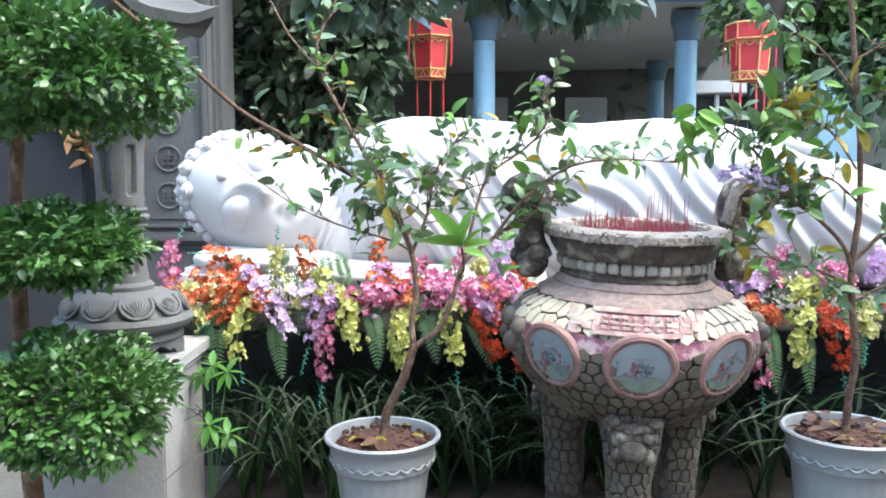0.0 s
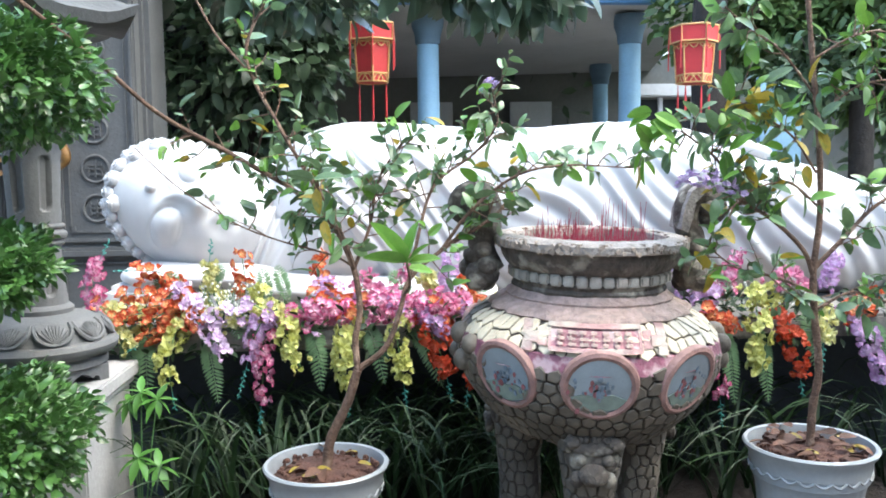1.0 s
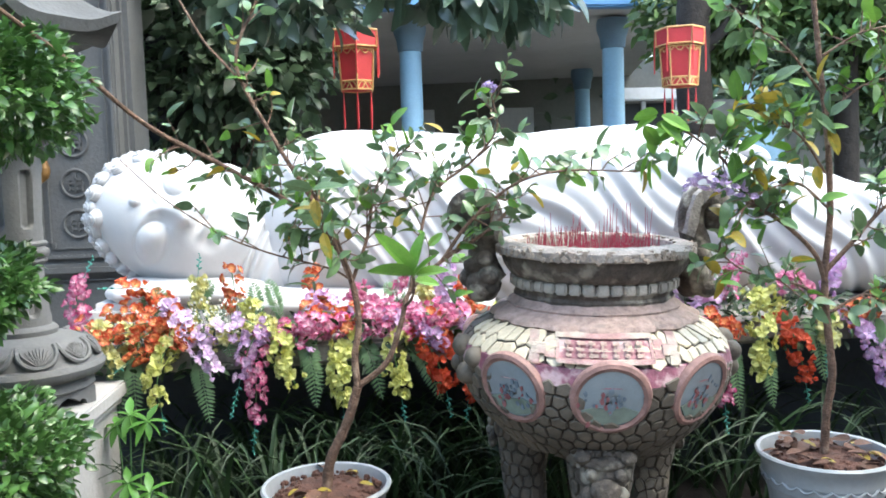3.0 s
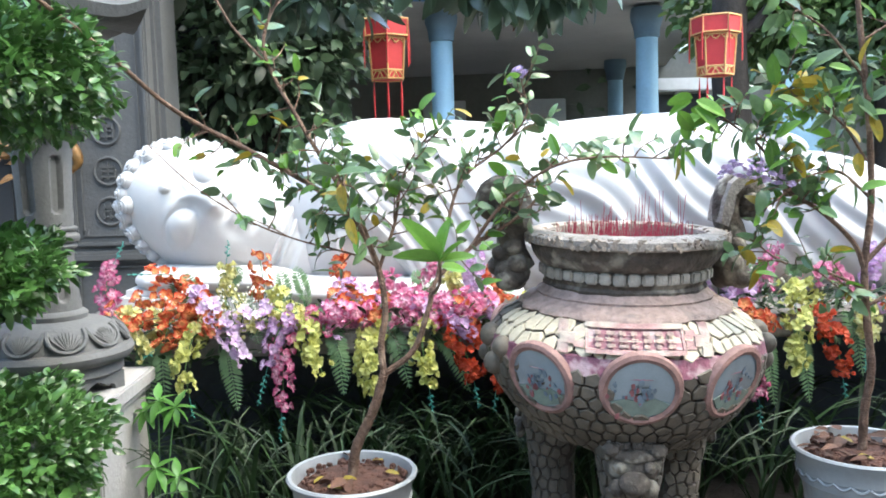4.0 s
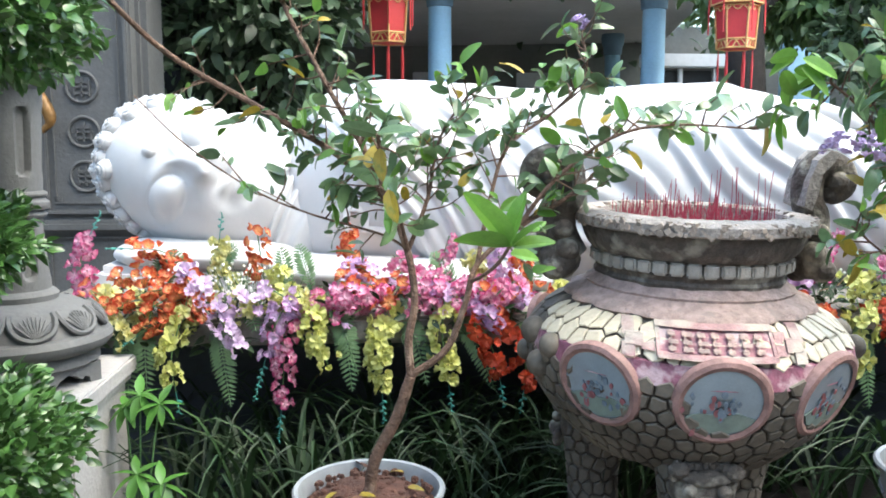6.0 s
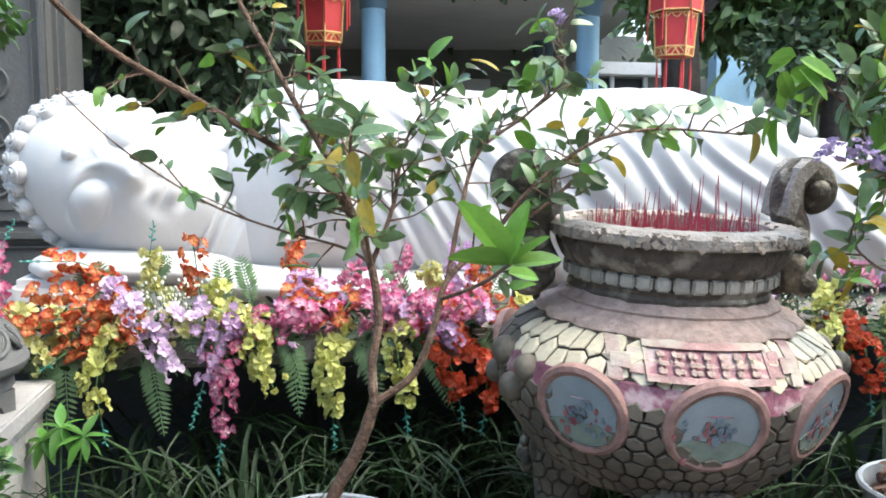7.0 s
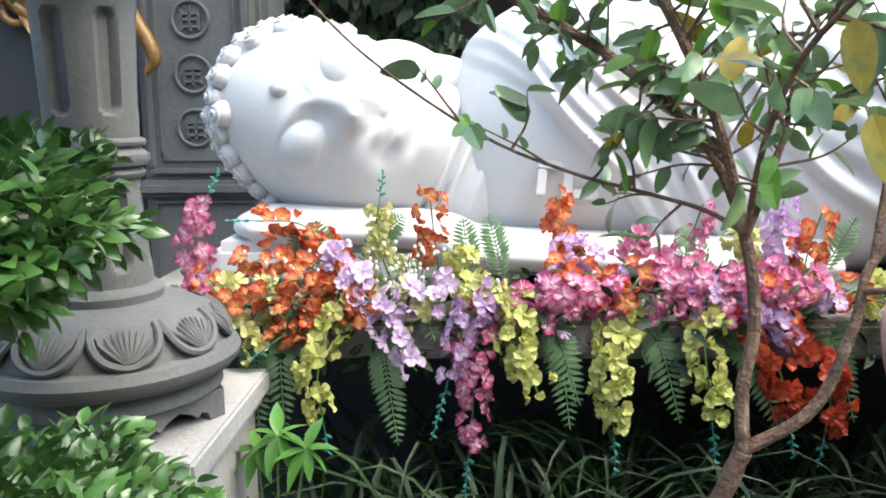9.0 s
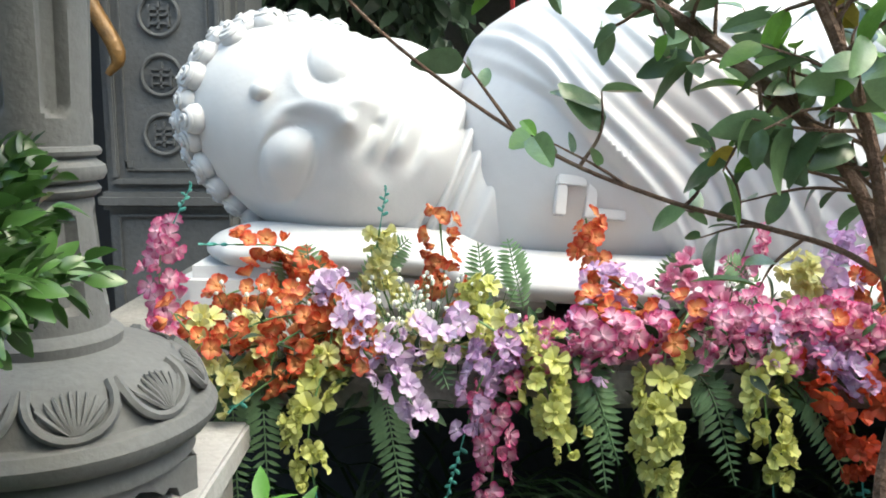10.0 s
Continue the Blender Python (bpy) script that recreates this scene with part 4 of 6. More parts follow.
def floret(petals, r, cup, mat, name="flower", width=0.80):
    """A silk blossom: uneven cupped petals with a turned rim round a small heart."""
    g = Geo()
    rim = ((0.05, 0.14), (0.3, 0.56), (0.58, 1.0), (0.82, 0.98), (0.97, 0.55), (0.93, 0.10))
    for i in range(petals):
        k = width * rng.uniform(0.86, 1.14) * 0.5
        long, lift, roll = rng.uniform(0.88, 1.1), rng.uniform(-6, 22) + 28 * cup, rng.uniform(-14, 14)
        v, f = [], []
        for t, w in rim:
            z = cup * r * t * t - 0.30 * r * max(0.0, t - 0.66)
            ruck = 0.05 * r * math.sin(9 * t + 2 * i)
            v += [(-w * k * r, t * r * long, z + 0.20 * r * w + ruck), (0, t * r * long * 1.02, z), (w * k * r, t * r * long, z + 0.20 * r * w - ruck)]
        for j in range(len(rim) - 1):
            a = 3 * j
            f += [(a, a + 1, a + 4, a + 3), (a + 1, a + 2, a + 5, a + 4)]
        g.add(v, f, Matrix.Rotation(2 * math.pi * (i + rng.uniform(-0.12, 0.12)) / petals, 4, "Z") @ Matrix.Rotation(radians(lift), 4, "X") @ Matrix.Rotation(radians(roll), 4, "Y"))
    g.ball((0, 0, 0.004), (0.004, 0.004, 0.006), 6, 4)
    return g.mesh(name, mat)


LILAC_MESH = floret(5, 0.014, 0.2, LILAC, "blossom", 0.9)
P1, P2 = (-0.20, 2.68, 0.0), (1.265, 2.54, 0.0)
pot(P1, 0.53)
pot(P2, 0.59, 34)
S1 = shrub((P1[0], P1[1], 0.53), "leggy flowering shrub with mottled leaves in a white pot",
      ([(-0.20, 2.68, 0.49), (-0.185, 2.67, 0.60), (-0.13, 2.64, 0.72), (-0.095, 2.62, 0.83)], 0.0165, 0.0135),
      [([(-0.095, 2.62, 0.83), (-0.10, 2.62, 0.92), (-0.085, 2.63, 1.01), (-0.10, 2.64, 1.13), (-0.15, 2.65, 1.25), (-0.24, 2.66, 1.34), (-0.32, 2.66, 1.40)], 0.0105, 0.007),
       ([(-0.30, 2.66, 1.385), (-0.46, 2.66, 1.48), (-0.64, 2.60, 1.59), (-0.755, 2.42, 1.724), (-0.855, 2.27, 1.826), (-0.95, 2.15, 1.92)], 0.0075, 0.005),
       ([(-0.095, 2.62, 0.83), (-0.01, 2.60, 0.90), (0.035, 2.60, 1.01), (0.065, 2.62, 1.10), (0.16, 2.64, 1.18), (0.28, 2.66, 1.25), (0.36, 2.68, 1.31)], 0.0095, 0.004),
       ([(-0.10, 2.64, 1.13), (-0.15, 2.60, 1.27), (-0.21, 2.58, 1.39), (-0.30, 2.58, 1.55), (-0.39, 2.60, 1.75), (-0.33, 2.62, 1.92)], 0.008, 0.004),
       ([(-0.36, 2.6, 1.68), (-0.44, 2.61, 1.77), (-0.48, 2.62, 1.82), (-0.54, 2.63, 1.93)], 0.004, 0.003),
       ([(0.065, 2.62, 1.10), (0.10, 2.66, 1.25), (0.15, 2.70, 1.38), (0.27, 2.72, 1.47), (0.34, 2.70, 1.56), (0.325, 2.69, 1.66)], 0.006, 0.002),
       ([(0.16, 2.64, 1.18), (0.25, 2.62, 1.30), (0.38, 2.60, 1.40), (0.52, 2.58, 1.43), (0.72, 2.56, 1.42)], 0.006, 0.002),
       ([(-0.10, 2.64, 1.13), (-0.05, 2.66, 1.26), (-0.02, 2.68, 1.40), (0.06, 2.70, 1.52)], 0.006, 0.002),
       ([(-0.10, 2.64, 1.135), (-0.15, 2.66, 1.165), (-0.22, 2.69, 1.185), (-0.33, 2.71, 1.215), (-0.46, 2.71, 1.27), (-0.62, 2.70, 1.38), (-0.74, 2.69, 1.50)], 0.0038, 0.0016),
       ([(0.05, 2.61, 1.06), (0.06, 2.45, 1.10), (0.055, 2.2, 1.16), (0.045, 2.0, 1.215)], 0.005, 0.003),
       ([(-0.10, 2.64, 1.13), (-0.13, 2.5, 1.26), (-0.16, 2.32, 1.35), (-0.17, 2.16, 1.40)], 0.005, 0.0025)],
      [(0, 0.6, 1.0, 8, 0.10, 4, (6, 1, 1), (0, 0, 0.2)), (1, 0.0, 0.35, 6, 0.09, 3, (6, 1, 0.5), (0, 0, 0.1)),
       (2, 0.6, 1.0, 7, 0.10, 4, (6, 2, 1), (0, 0, 0.3)), (3, 0.1, 0.6, 12, 0.11, 4, (6, 1.5, 0.6), (0, 0, 0.25)), (3, 0.6, 0.95, 5, 0.08, 3, (3, 3, 0.2), (0, 0, 0.4)),
       (5, 0.2, 1.0, 12, 0.10, 4, (6, 1.5, 0.4), (0, 0, 0.2)), (6, 0.2, 1.0, 10, 0.10, 4, (6, 1, 0.8), (0, 0, 0.1)), (7, 0.2, 1.0, 11, 0.11, 4, (6, 1.5, 0.5), (0, 0, 0.2)),
       (8, 0.2, 0.75, 4, 0.09, 3, (6, 1, 0.2), (0, 0, 0.2)), (10, 0.3, 0.9, 4, 0.08, 4, (6, 1, 0.5), (0, 0, 0.1))],
      11, [((0.045, 2.0, 1.215), (-0.55, -0.1, 0.75), 1.9, "lime"), ((0.045, 2.0, 1.215), (-0.85, -0.25, 0.2), 1.6, "lime"), ((0.05, 2.0, 1.215), (0.75, -0.2, 0.15), 1.1, "lime"),
           ((0.045, 2.0, 1.22), (0.2, -0.1, 0.9), 1.4, "lime"), ((0.045, 2.0, 1.21), (0.5, -0.4, 0.6), 1.2, "lime"), ((0.05, 2.02, 1.20), (0.6, 0.3, -0.1), 1.0, "lime"),
           ((-0.165, 2.20, 1.375), (0.05, -0.3, -0.95), 0.95, "yellow"), ((-0.15, 2.19, 1.30), (0.2, -0.35, -0.9), 1.0, "yellow"), ((-0.17, 2.17, 1.40), (0.6, -0.2, 0.1), 1.2, "green"),
           ((-0.17, 2.17, 1.40), (-0.7, -0.2, 0.2), 1.1, "green"), ((-0.16, 2.2, 1.39), (0.2, -0.1, 0.8), 1.1, "green")])
blossom_head(S1, (P1[0], P1[1], 0.53), (0.325, 2.69, 1.68), 7, 0.02)
S2 = shrub((P2[0], P2[1], 0.60), "tall thin shrub with yellowing leaves in a white pot",
      ([(1.265, 2.54, 0.56), (1.265, 2.53, 0.70), (1.27, 2.51, 0.82), (1.245, 2.5, 1.0), (1.24, 2.5, 1.12), (1.255, 2.5, 1.28), (1.245, 2.5, 1.5), (1.22, 2.5, 1.72), (1.19, 2.5, 2.0)], 0.0125, 0.007),
      [([(1.24, 2.5, 1.10), (1.20, 2.49, 1.18), (1.10, 2.48, 1.27), (1.0, 2.47, 1.33), (0.93, 2.46, 1.44), (0.82, 2.44, 1.52)], 0.008, 0.003),
       ([(1.24, 2.5, 1.12), (1.32, 2.5, 1.20), (1.42, 2.5, 1.30), (1.52, 2.5, 1.34), (1.62, 2.5, 1.30)], 0.008, 0.003),
       ([(1.24, 2.5, 1.40), (1.16, 2.48, 1.50), (1.06, 2.46, 1.56), (0.98, 2.45, 1.60)], 0.004, 0.002),
       ([(1.22, 2.5, 1.72), (1.32, 2.48, 1.78), (1.40, 2.47, 1.80)], 0.004, 0.002),
       ([(1.24, 2.5, 1.05), (1.12, 2.48, 1.10), (1.0, 2.47, 1.13), (0.9, 2.46, 1.20)], 0.005, 0.002),
       ([(1.25, 2.5, 1.0), (1.36, 2.5, 1.05), (1.46, 2.5, 1.02), (1.55, 2.5, 1.05)], 0.005, 0.002),
       ([(1.25, 2.5, 1.30), (1.15, 2.47, 1.37), (1.04, 2.44, 1.36), (0.95, 2.42, 1.30)], 0.004, 0.002),
       ([(1.23, 2.5, 1.62), (1.12, 2.48, 1.74), (1.02, 2.46, 1.80), (0.94, 2.45, 1.86)], 0.004, 0.002),
       ([(1.24, 2.5, 1.56), (1.33, 2.46, 1.64), (1.43, 2.43, 1.66)], 0.004, 0.002)],
      [(0, 0.3, 1.0, 13, 0.09, 4, (5, 2, 1.6), (0, 0, 0.15)), (1, 0.2, 1.0, 10, 0.09, 4, (6, 1, 0.8), (0, 0, 0.1)), (2, 0.2, 1.0, 9, 0.09, 4, (4, 2.5, 1.8), (0, 0, 0.1)),
       (3, 0.3, 1.0, 5, 0.09, 4, (4, 4, 0.3), (0, 0, 0.1)), (4, 0.1, 1.0, 9, 0.09, 4, (5, 1, 1.8), (0, 0, 0.1)), (5, 0.1, 1.0, 7, 0.08, 4, (5, 1, 1), (0, 0, 0.0)),
       (6, 0.2, 1.0, 6, 0.08, 4, (5, 1, 1.5), (0, 0, 0.1)), (7, 0.3, 1.0, 5, 0.08, 4, (5, 2, 0.6), (0, 0, 0.1)), (8, 0.2, 1.0, 5, 0.08, 4, (3, 4, 0.4), (0, 0, 0.2))],
      12, [((1.05, 2.40, 1.60), (-0.9, -0.1, 0.05), 1.2, "yellow"), ((1.17, 2.42, 1.42), (0.0, -0.2, -0.9), 1.0, "yellow"), ((0.78, 2.42, 1.52), (-0.8, -0.2, -0.3), 1.3, "lime"),
           ((0.80, 2.42, 1.53), (-0.9, -0.1, 0.2), 1.3, "lime"), ((0.80, 2.42, 1.50), (-0.4, -0.2, -0.8), 1.2, "lime"), ((0.95, 2.42, 1.60), (-0.2, -0.1, 0.9), 1.3, "lime")]
      + [((0.84 + 0.13 * math.sin(k * 2.1), 2.42 + 0.04 * math.cos(k * 1.3), 1.51 + 0.06 * math.cos(k * 2.9)), (-0.8 * math.cos(k * 1.7), -0.25, 0.7 * math.sin(k * 1.7) - 0.25), 0.95 + 0.35 * (k % 3) / 2, "lime" if k % 3 else "green") for k in range(30)]
      + [((1.10 + 0.12 * math.sin(k * 2.3), 2.44, 1.58 + 0.07 * math.cos(k * 2.7)), (math.cos(k * 1.9), -0.25, math.sin(k * 1.9) - 0.2), 0.9 + 0.4 * (k % 4) / 3, ("lime", "green", "yellow", "green")[k % 4]) for k in range(22)])
for at in ((0.90, 2.42, 1.38), (0.97, 2.44, 1.36), (0.84, 2.44, 1.39)):
    blossom_head(S2, (P2[0], P2[1], 0.60), at, 14, 0.034)

# ---- carved column on its pedestal ----
g = Geo().box(-1.43, -0.965, 2.80, 3.26, 0.0, 0.655, 0.006)
T = thing("pedestal", "square grey plastered pedestal with a projecting cap", "pedestal", (0, 0, 0))
part("shaft", g, STONE_PALE, T)
part("cap_moulding", Geo().box(-1.445, -0.95, 2.785, 3.275, 0.657, 0.682, 0.006), STONE_PALE, T)
part("cap", Geo().box(-1.46, -0.935, 2.77, 3.29, 0.684, 0.735, 0.006), STONE_PALE, T)


def column():
    C = thing("stone_column", "grey carved stone column with a lotus base and slotted shaft", "column", (-1.165, 3.0, 0.735))
    hexa = [(0.215 * math.cos(radians(60 * i)), 0.215 * math.sin(radians(60 * i))) for i in range(6)]
    for i in range(6):
        a, b = Vector((*hexa[i], 0)), Vector((*hexa[(i + 1) % 6], 0))
        out = [(0, 0.054), (0, 0), (0.035, 0), (0.04, 0.016), (0.055, 0.022), (0.065, 0.014), (0.08, 0.026), (0.1075, 0.036), (0.135, 0.026), (0.15, 0.014), (0.16, 0.022), (0.175, 0.016), (0.18, 0), (0.215, 0), (0.215, 0.054)]
        x = (b - a).normalized()
        y = Vector((0, 0, 1)).cross(x)
        m = Matrix((x, y, Vector((0, 0, 1)))).transposed().to_4x4()
        m.translation = a
        part("apron", Geo().prism(out, 0.0, 0.03, m), STONE, C, smooth=False)
    g = Geo().lathe([(0.03, 0.05), (0.19, 0.05), (0.196, 0.056), (0.206, 0.058), (0.204, 0.072), (0.200, 0.088), (0.206, 0.094), (0.228, 0.098), (0.240, 0.112), (0.243, 0.126), (0.234, 0.142), (0.216, 0.146),
                     (0.213, 0.150), (0.2098, 0.168), (0.1996, 0.188), (0.179, 0.208), (0.1566, 0.220), (0.118, 0.228), (0.105, 0.231), (0.107, 0.246), (0.10, 0.254), (0.09, 0.26)], 72)
    part("base", g, STONE, C)
    for i in range(10):
        a = 2 * math.pi * i / 10 + 0.25
        g = Geo()

        def surf(u, w, lift):
            """u across, w from the tip (0) up to the waist (1)."""
            r = 0.113 + 0.100 * math.sqrt(max(0.0, 1 - w * w)) + lift
            z = 0.148 + 0.08 * w
            return (r * math.cos(a + u), r * math.sin(a + u), z)

        edge = [(math.cos(t) * 0.29, 0.80 + math.sin(t) * 0.76) for t in np.linspace(math.pi, 2 * math.pi, 15)]
        g.tube([surf(u, w, 0.009) for u, w in edge], 0.0075, 6)
        for k in range(-4, 5):
            g.tube([surf(k * 0.055 * (0.15 + 0.85 * q), 0.14 + (0.62 - 0.012 * k * k) * q, 0.010) for q in np.linspace(0, 1, 6)], [0.0022, 0.003, 0.0036, 0.0038, 0.0034, 0.002], 5)
        nb = 8
        v = [surf(0.28 * (2 * i_ / nb - 1), 0.80 - 0.74 * math.sqrt(max(0, 1 - (2 * i_ / nb - 1) ** 2)) * j_ / 4, 0.003 + 0.006 * math.sin(j_ / 4 * 3.1)) for j_ in range(5) for i_ in range(nb + 1)]
        g.add(v, [(j_ * (nb + 1) + i_, j_ * (nb + 1) + i_ + 1, (j_ + 1) * (nb + 1) + i_ + 1, (j_ + 1) * (nb + 1) + i_) for j_ in range(4) for i_ in range(nb)])
        part("lotus_petal", g, STONE, C)
    # shaft with round-ended slots, waist rings and a spreading cap
    def slotted(z0, z1, r0, r1, zs0, zs1):
        n, k = 96, 40
        g_ = Geo()
        v = []
        for i in range(k + 1):
            z = z0 + (z1 - z0) * i / k
            r = r0 + (r1 - r0) * i / k
            for j in range(n):
                t = 2 * math.pi * j / n
                w = (((t * 6 / (2 * math.pi)) + 0.2) % 1 - 0.5) * 2 * math.pi / 6 * r
                half = 0.017
                zz = min(max(z, zs0 + half), zs1 - half)
                dd = math.hypot(w, z - zz)
                dent = 0.017 * min(1, max(0, (half - dd) / 0.006 + 0.5))
                v.append(((r - dent) * math.cos(t), (r - dent) * math.sin(t), z))
        f = [(i * n + j, i * n + (j + 1) % n, (i + 1) * n + (j + 1) % n, (i + 1) * n + j) for i in range(k) for j in range(n)]
        return g_.add(v, f)
    part("shaft", slotted(0.25, 0.455, 0.090, 0.076, 0.29, 0.435), STONE, C)
    g = Geo().lathe([(0.06, 0.45), (0.078, 0.452), (0.086, 0.458), (0.088, 0.464), (0.084, 0.47), (0.08, 0.474), (0.092, 0.478), (0.097, 0.487), (0.096, 0.498), (0.086, 0.505), (0.082, 0.51), (0.090, 0.514), (0.092, 0.52), (0.088, 0.526), (0.07, 0.53)], 56)
    part("waist_rings", g, STONE, C)
    part("upper_shaft", slotted(0.525, 0.80, 0.080, 0.092, 0.57, 0.75), STONE, C)
    g = Geo().lathe([(0.07, 0.795), (0.094, 0.80), (0.098, 0.812), (0.104, 0.825), (0.12, 0.84), (0.145, 0.85), (0.165, 0.855), (0.165, 0.868), (0.13, 0.87)], 56)
    part("capital", g, STONE, C)
    g = Geo()
    for i in range(8):
        a = 2 * math.pi * i / 8
        m = Matrix.Translation((0.145 * math.cos(a), 0.145 * math.sin(a), 0.868)) @ Matrix.Rotation(a + math.pi / 2, 4, "Z")
        g.prism([(-0.06, 0), (0.06, 0), (0.055, 0.03), (0.035, 0.05), (0.02, 0.03), (0, 0.075), (-0.02, 0.03), (-0.035, 0.05), (-0.055, 0.03)], -0.012, 0.012, m)
    part("cresting", g, STONE_PALE, C, "pale carved leaf cresting")
    g = Geo().lathe([(0.11, 0.868), (0.115, 0.90), (0.11, 0.92), (0.11, 1.16), (0.16, 1.18), (0.14, 1.20)], 6)
    part("lantern_house", g, STONE, C)
    n, v = 72, []
    for i in range(9):
        w = i / 8
        for j in range(n):
            t = 2 * math.pi * j / n
            corner = abs(((t * 6 / (2 * math.pi) + 0.10) % 1) - 0.5) * 2
            r = (0.32 + 0.07 * corner ** 3) * (1 - w) + 0.06 * w
            v.append((r * math.cos(t), r * math.sin(t), 1.19 + 0.05 * corner ** 4 * (1 - w) ** 2 + 0.34 * w ** 1.7 + 0.004 * math.sin(36 * t) * (1 - w)))
    low = [(x * 0.96, y * 0.96, z - 0.035) for x, y, z in v[:n]]
    f = [(i * n + j, i * n + (j + 1) % n, (i + 1) * n + (j + 1) % n, (i + 1) * n + j) for i in range(8) for j in range(n)]
    k = len(v)
    f += [(k + (j + 1) % n, k + j, k + n + j, k + n + (j + 1) % n) for j in range(n)] + [(j, k + j, k + (j + 1) % n, (j + 1) % n) for j in range(n)]
    v += low + [(x * 0.3, y * 0.3, 1.19) for x, y, z in low]
    part("lantern_roof", Geo().add(v, f), PILLAR, C, "curved hexagonal stone lantern roof")


column()

# ---- clipped topiary in three pads ----
T = thing("topiary_tree", "clipped topiary tree with flat green leaf pads", "topiary", (-1.12, 2.42, 0))
part("trunk", Geo().tube(bend([(-0.12, 0.06, 0), (-0.15, 0.06, 0.5), (-0.17, 0.08, 0.95), (-0.15, 0.06, 1.4), (-0.05, 0.02, 1.8)], 8), [0.035 - 0.0006 * k for k in range(33)], 10), BARK, T)
for k, (c, r, n) in enumerate((((-0.01, 0.0, 0.715), (0.32, 0.30, 0.185), 4600), ((-0.04, 0.0, 1.172), (0.275, 0.26, 0.125), 3600), ((0.03, 0.0, 1.672), (0.345, 0.31, 0.185), 5400))):
    g = Geo()
    leaf_cloud(g, c, r, int(n * 1.35), 0.032, 0.45, (0.56, 0.25, 0.35), 0.45, -0.9, 0.34, k + 2, 0.65)
    part("leaf_pad", g, TOPIARY, T)

# ---- artificial flower sprays along the ledge ----
FLOWERS = {k: [floret(5, r, cup, m) for r, cup in ((0.0245, 0.15), (0.022, 0.5), (0.0255, 0.05), (0.023, 0.3), (0.019, 0.8))] for k, m in
           (("orange", FL_ORANGE), ("red", FL_RED), ("pink", FL_PINK), ("rose", FL_ROSE), ("purple", FL_PURPLE), ("lavender", FL_LAV), ("yellow", FL_YELLOW), ("cream", FL_CREAM))}
BUD = Geo().ball((0, 0.008, 0), (0.0042, 0.009, 0.0042), 6, 4).mesh("bud", TEAL)
WORDS = {"orange": "orange", "red": "deep red", "pink": "magenta-pink", "rose": "pale pink", "purple": "purple", "lavender": "lavender", "yellow": "lime-yellow", "cream": "pale yellow"}
rng.seed(21)


def spray(colour, points, count, buds=0, spread=0.026, size=1.0):
    """A spray of silk florets along a bent stem, from its foot to its tip, with small buds past the tip."""
    o = Vector(points[0])
    way = "hanging over the ledge" if points[-1][2] < points[0][2] - 0.05 else "standing up from the ledge"
    S = thing("flower_spray", f"{WORDS[colour]} artificial orchid spray {way}", "artificial flowers", points[0], "flower sprays on the ledge")
    line = bend([Vector(p) - o for p in points], 6)
    part("stem", Geo().tube(line, 0.0022, 5), STEMGREEN, S)
    n = len(line) - 1
    count = int(count * 1.9)
    for i in range(count):
        t = (i + 0.5) / count * n
        p = line[int(t)].lerp(line[min(n, int(t) + 1)], t % 1)
        d = (line[min(n, int(t) + 1)] - line[int(t)]).normalized()
        out = rdir()
        out = (out - out.dot(d) * d).normalized() + Vector((0, -0.75, 0.15))
        out.normalize()
        taper = 1.0 - 0.3 * (i / count) ** 2
        part("flower", FLOWERS[colour][rng.randrange(5)], None, S, at=Matrix.Translation(p + out * spread * rnd(0.5, 1.5) * taper) @ out.to_track_quat("Z", "Y").to_matrix().to_4x4() @ Matrix.Rotation(rnd(0, 6), 4, "Z") @ Matrix.Scale(size * taper * rnd(0.98, 1.32), 4))
    if buds:
        d = (line[-1] - line[-3]).normalized()
        e = line[-1] + d * 0.02 + Vector((0, 0, 0.0))
        tip = e + d * buds
        part("bud_stem", Geo().tube([line[-1], e, tip], 0.0016, 4), TEAL, S, "teal bud stem")
        k = int(buds / 0.008)
        for i in range(k):
            a = i * 2.4
            side = Vector((math.cos(a), math.sin(a), 0.0))
            part("bud", BUD, None, S, at=aim((side + d * 0.6), 0, e + d * buds * (i + 1) / k, 1.0 - 0.4 * i / k))
    return S


# standing and trailing sprays from the column to the urn
spray("pink", [(-1.10, 3.50, 0.84), (-1.15, 3.47, 0.92), (-1.15, 3.46, 1.02), (-1.12, 3.46, 1.09)], 16, 0.07, 0.028)
spray("pink", [(-1.06, 3.42, 0.86), (-1.10, 3.36, 0.88), (-1.14, 3.33, 0.87), (-1.08, 3.28, 0.84)], 9, 0, 0.02)
spray("orange", [(-0.80, 3.50, 0.86), (-0.88, 3.46, 0.94), (-0.98, 3.42, 0.96), (-1.08, 3.38, 0.90)], 20, 0, 0.03)
spray("orange", [(-0.78, 3.52, 0.90), (-0.84, 3.49, 0.99), (-0.90, 3.47, 1.04), (-0.99, 3.44, 1.05)], 14, 0.05, 0.024)
spray("orange", [(-0.72, 3.40, 0.90), (-0.82, 3.34, 0.93), (-0.92, 3.31, 0.92), (-1.0, 3.29, 0.87)], 16, 0, 0.024)
spray("orange", [(-0.76, 3.38, 0.86), (-0.84, 3.30, 0.85), (-0.92, 3.26, 0.80)], 10, 0.03, 0.02)
spray("cream", [(-0.90, 3.40, 0.84), (-0.98, 3.30, 0.84), (-0.955, 3.26, 0.77)], 9, 0, 0.022)
spray("lavender", [(-0.74, 3.46, 0.88), (-0.80, 3.40, 0.97), (-0.78, 3.34, 0.96), (-0.74, 3.30, 0.88)], 14, 0, 0.024)
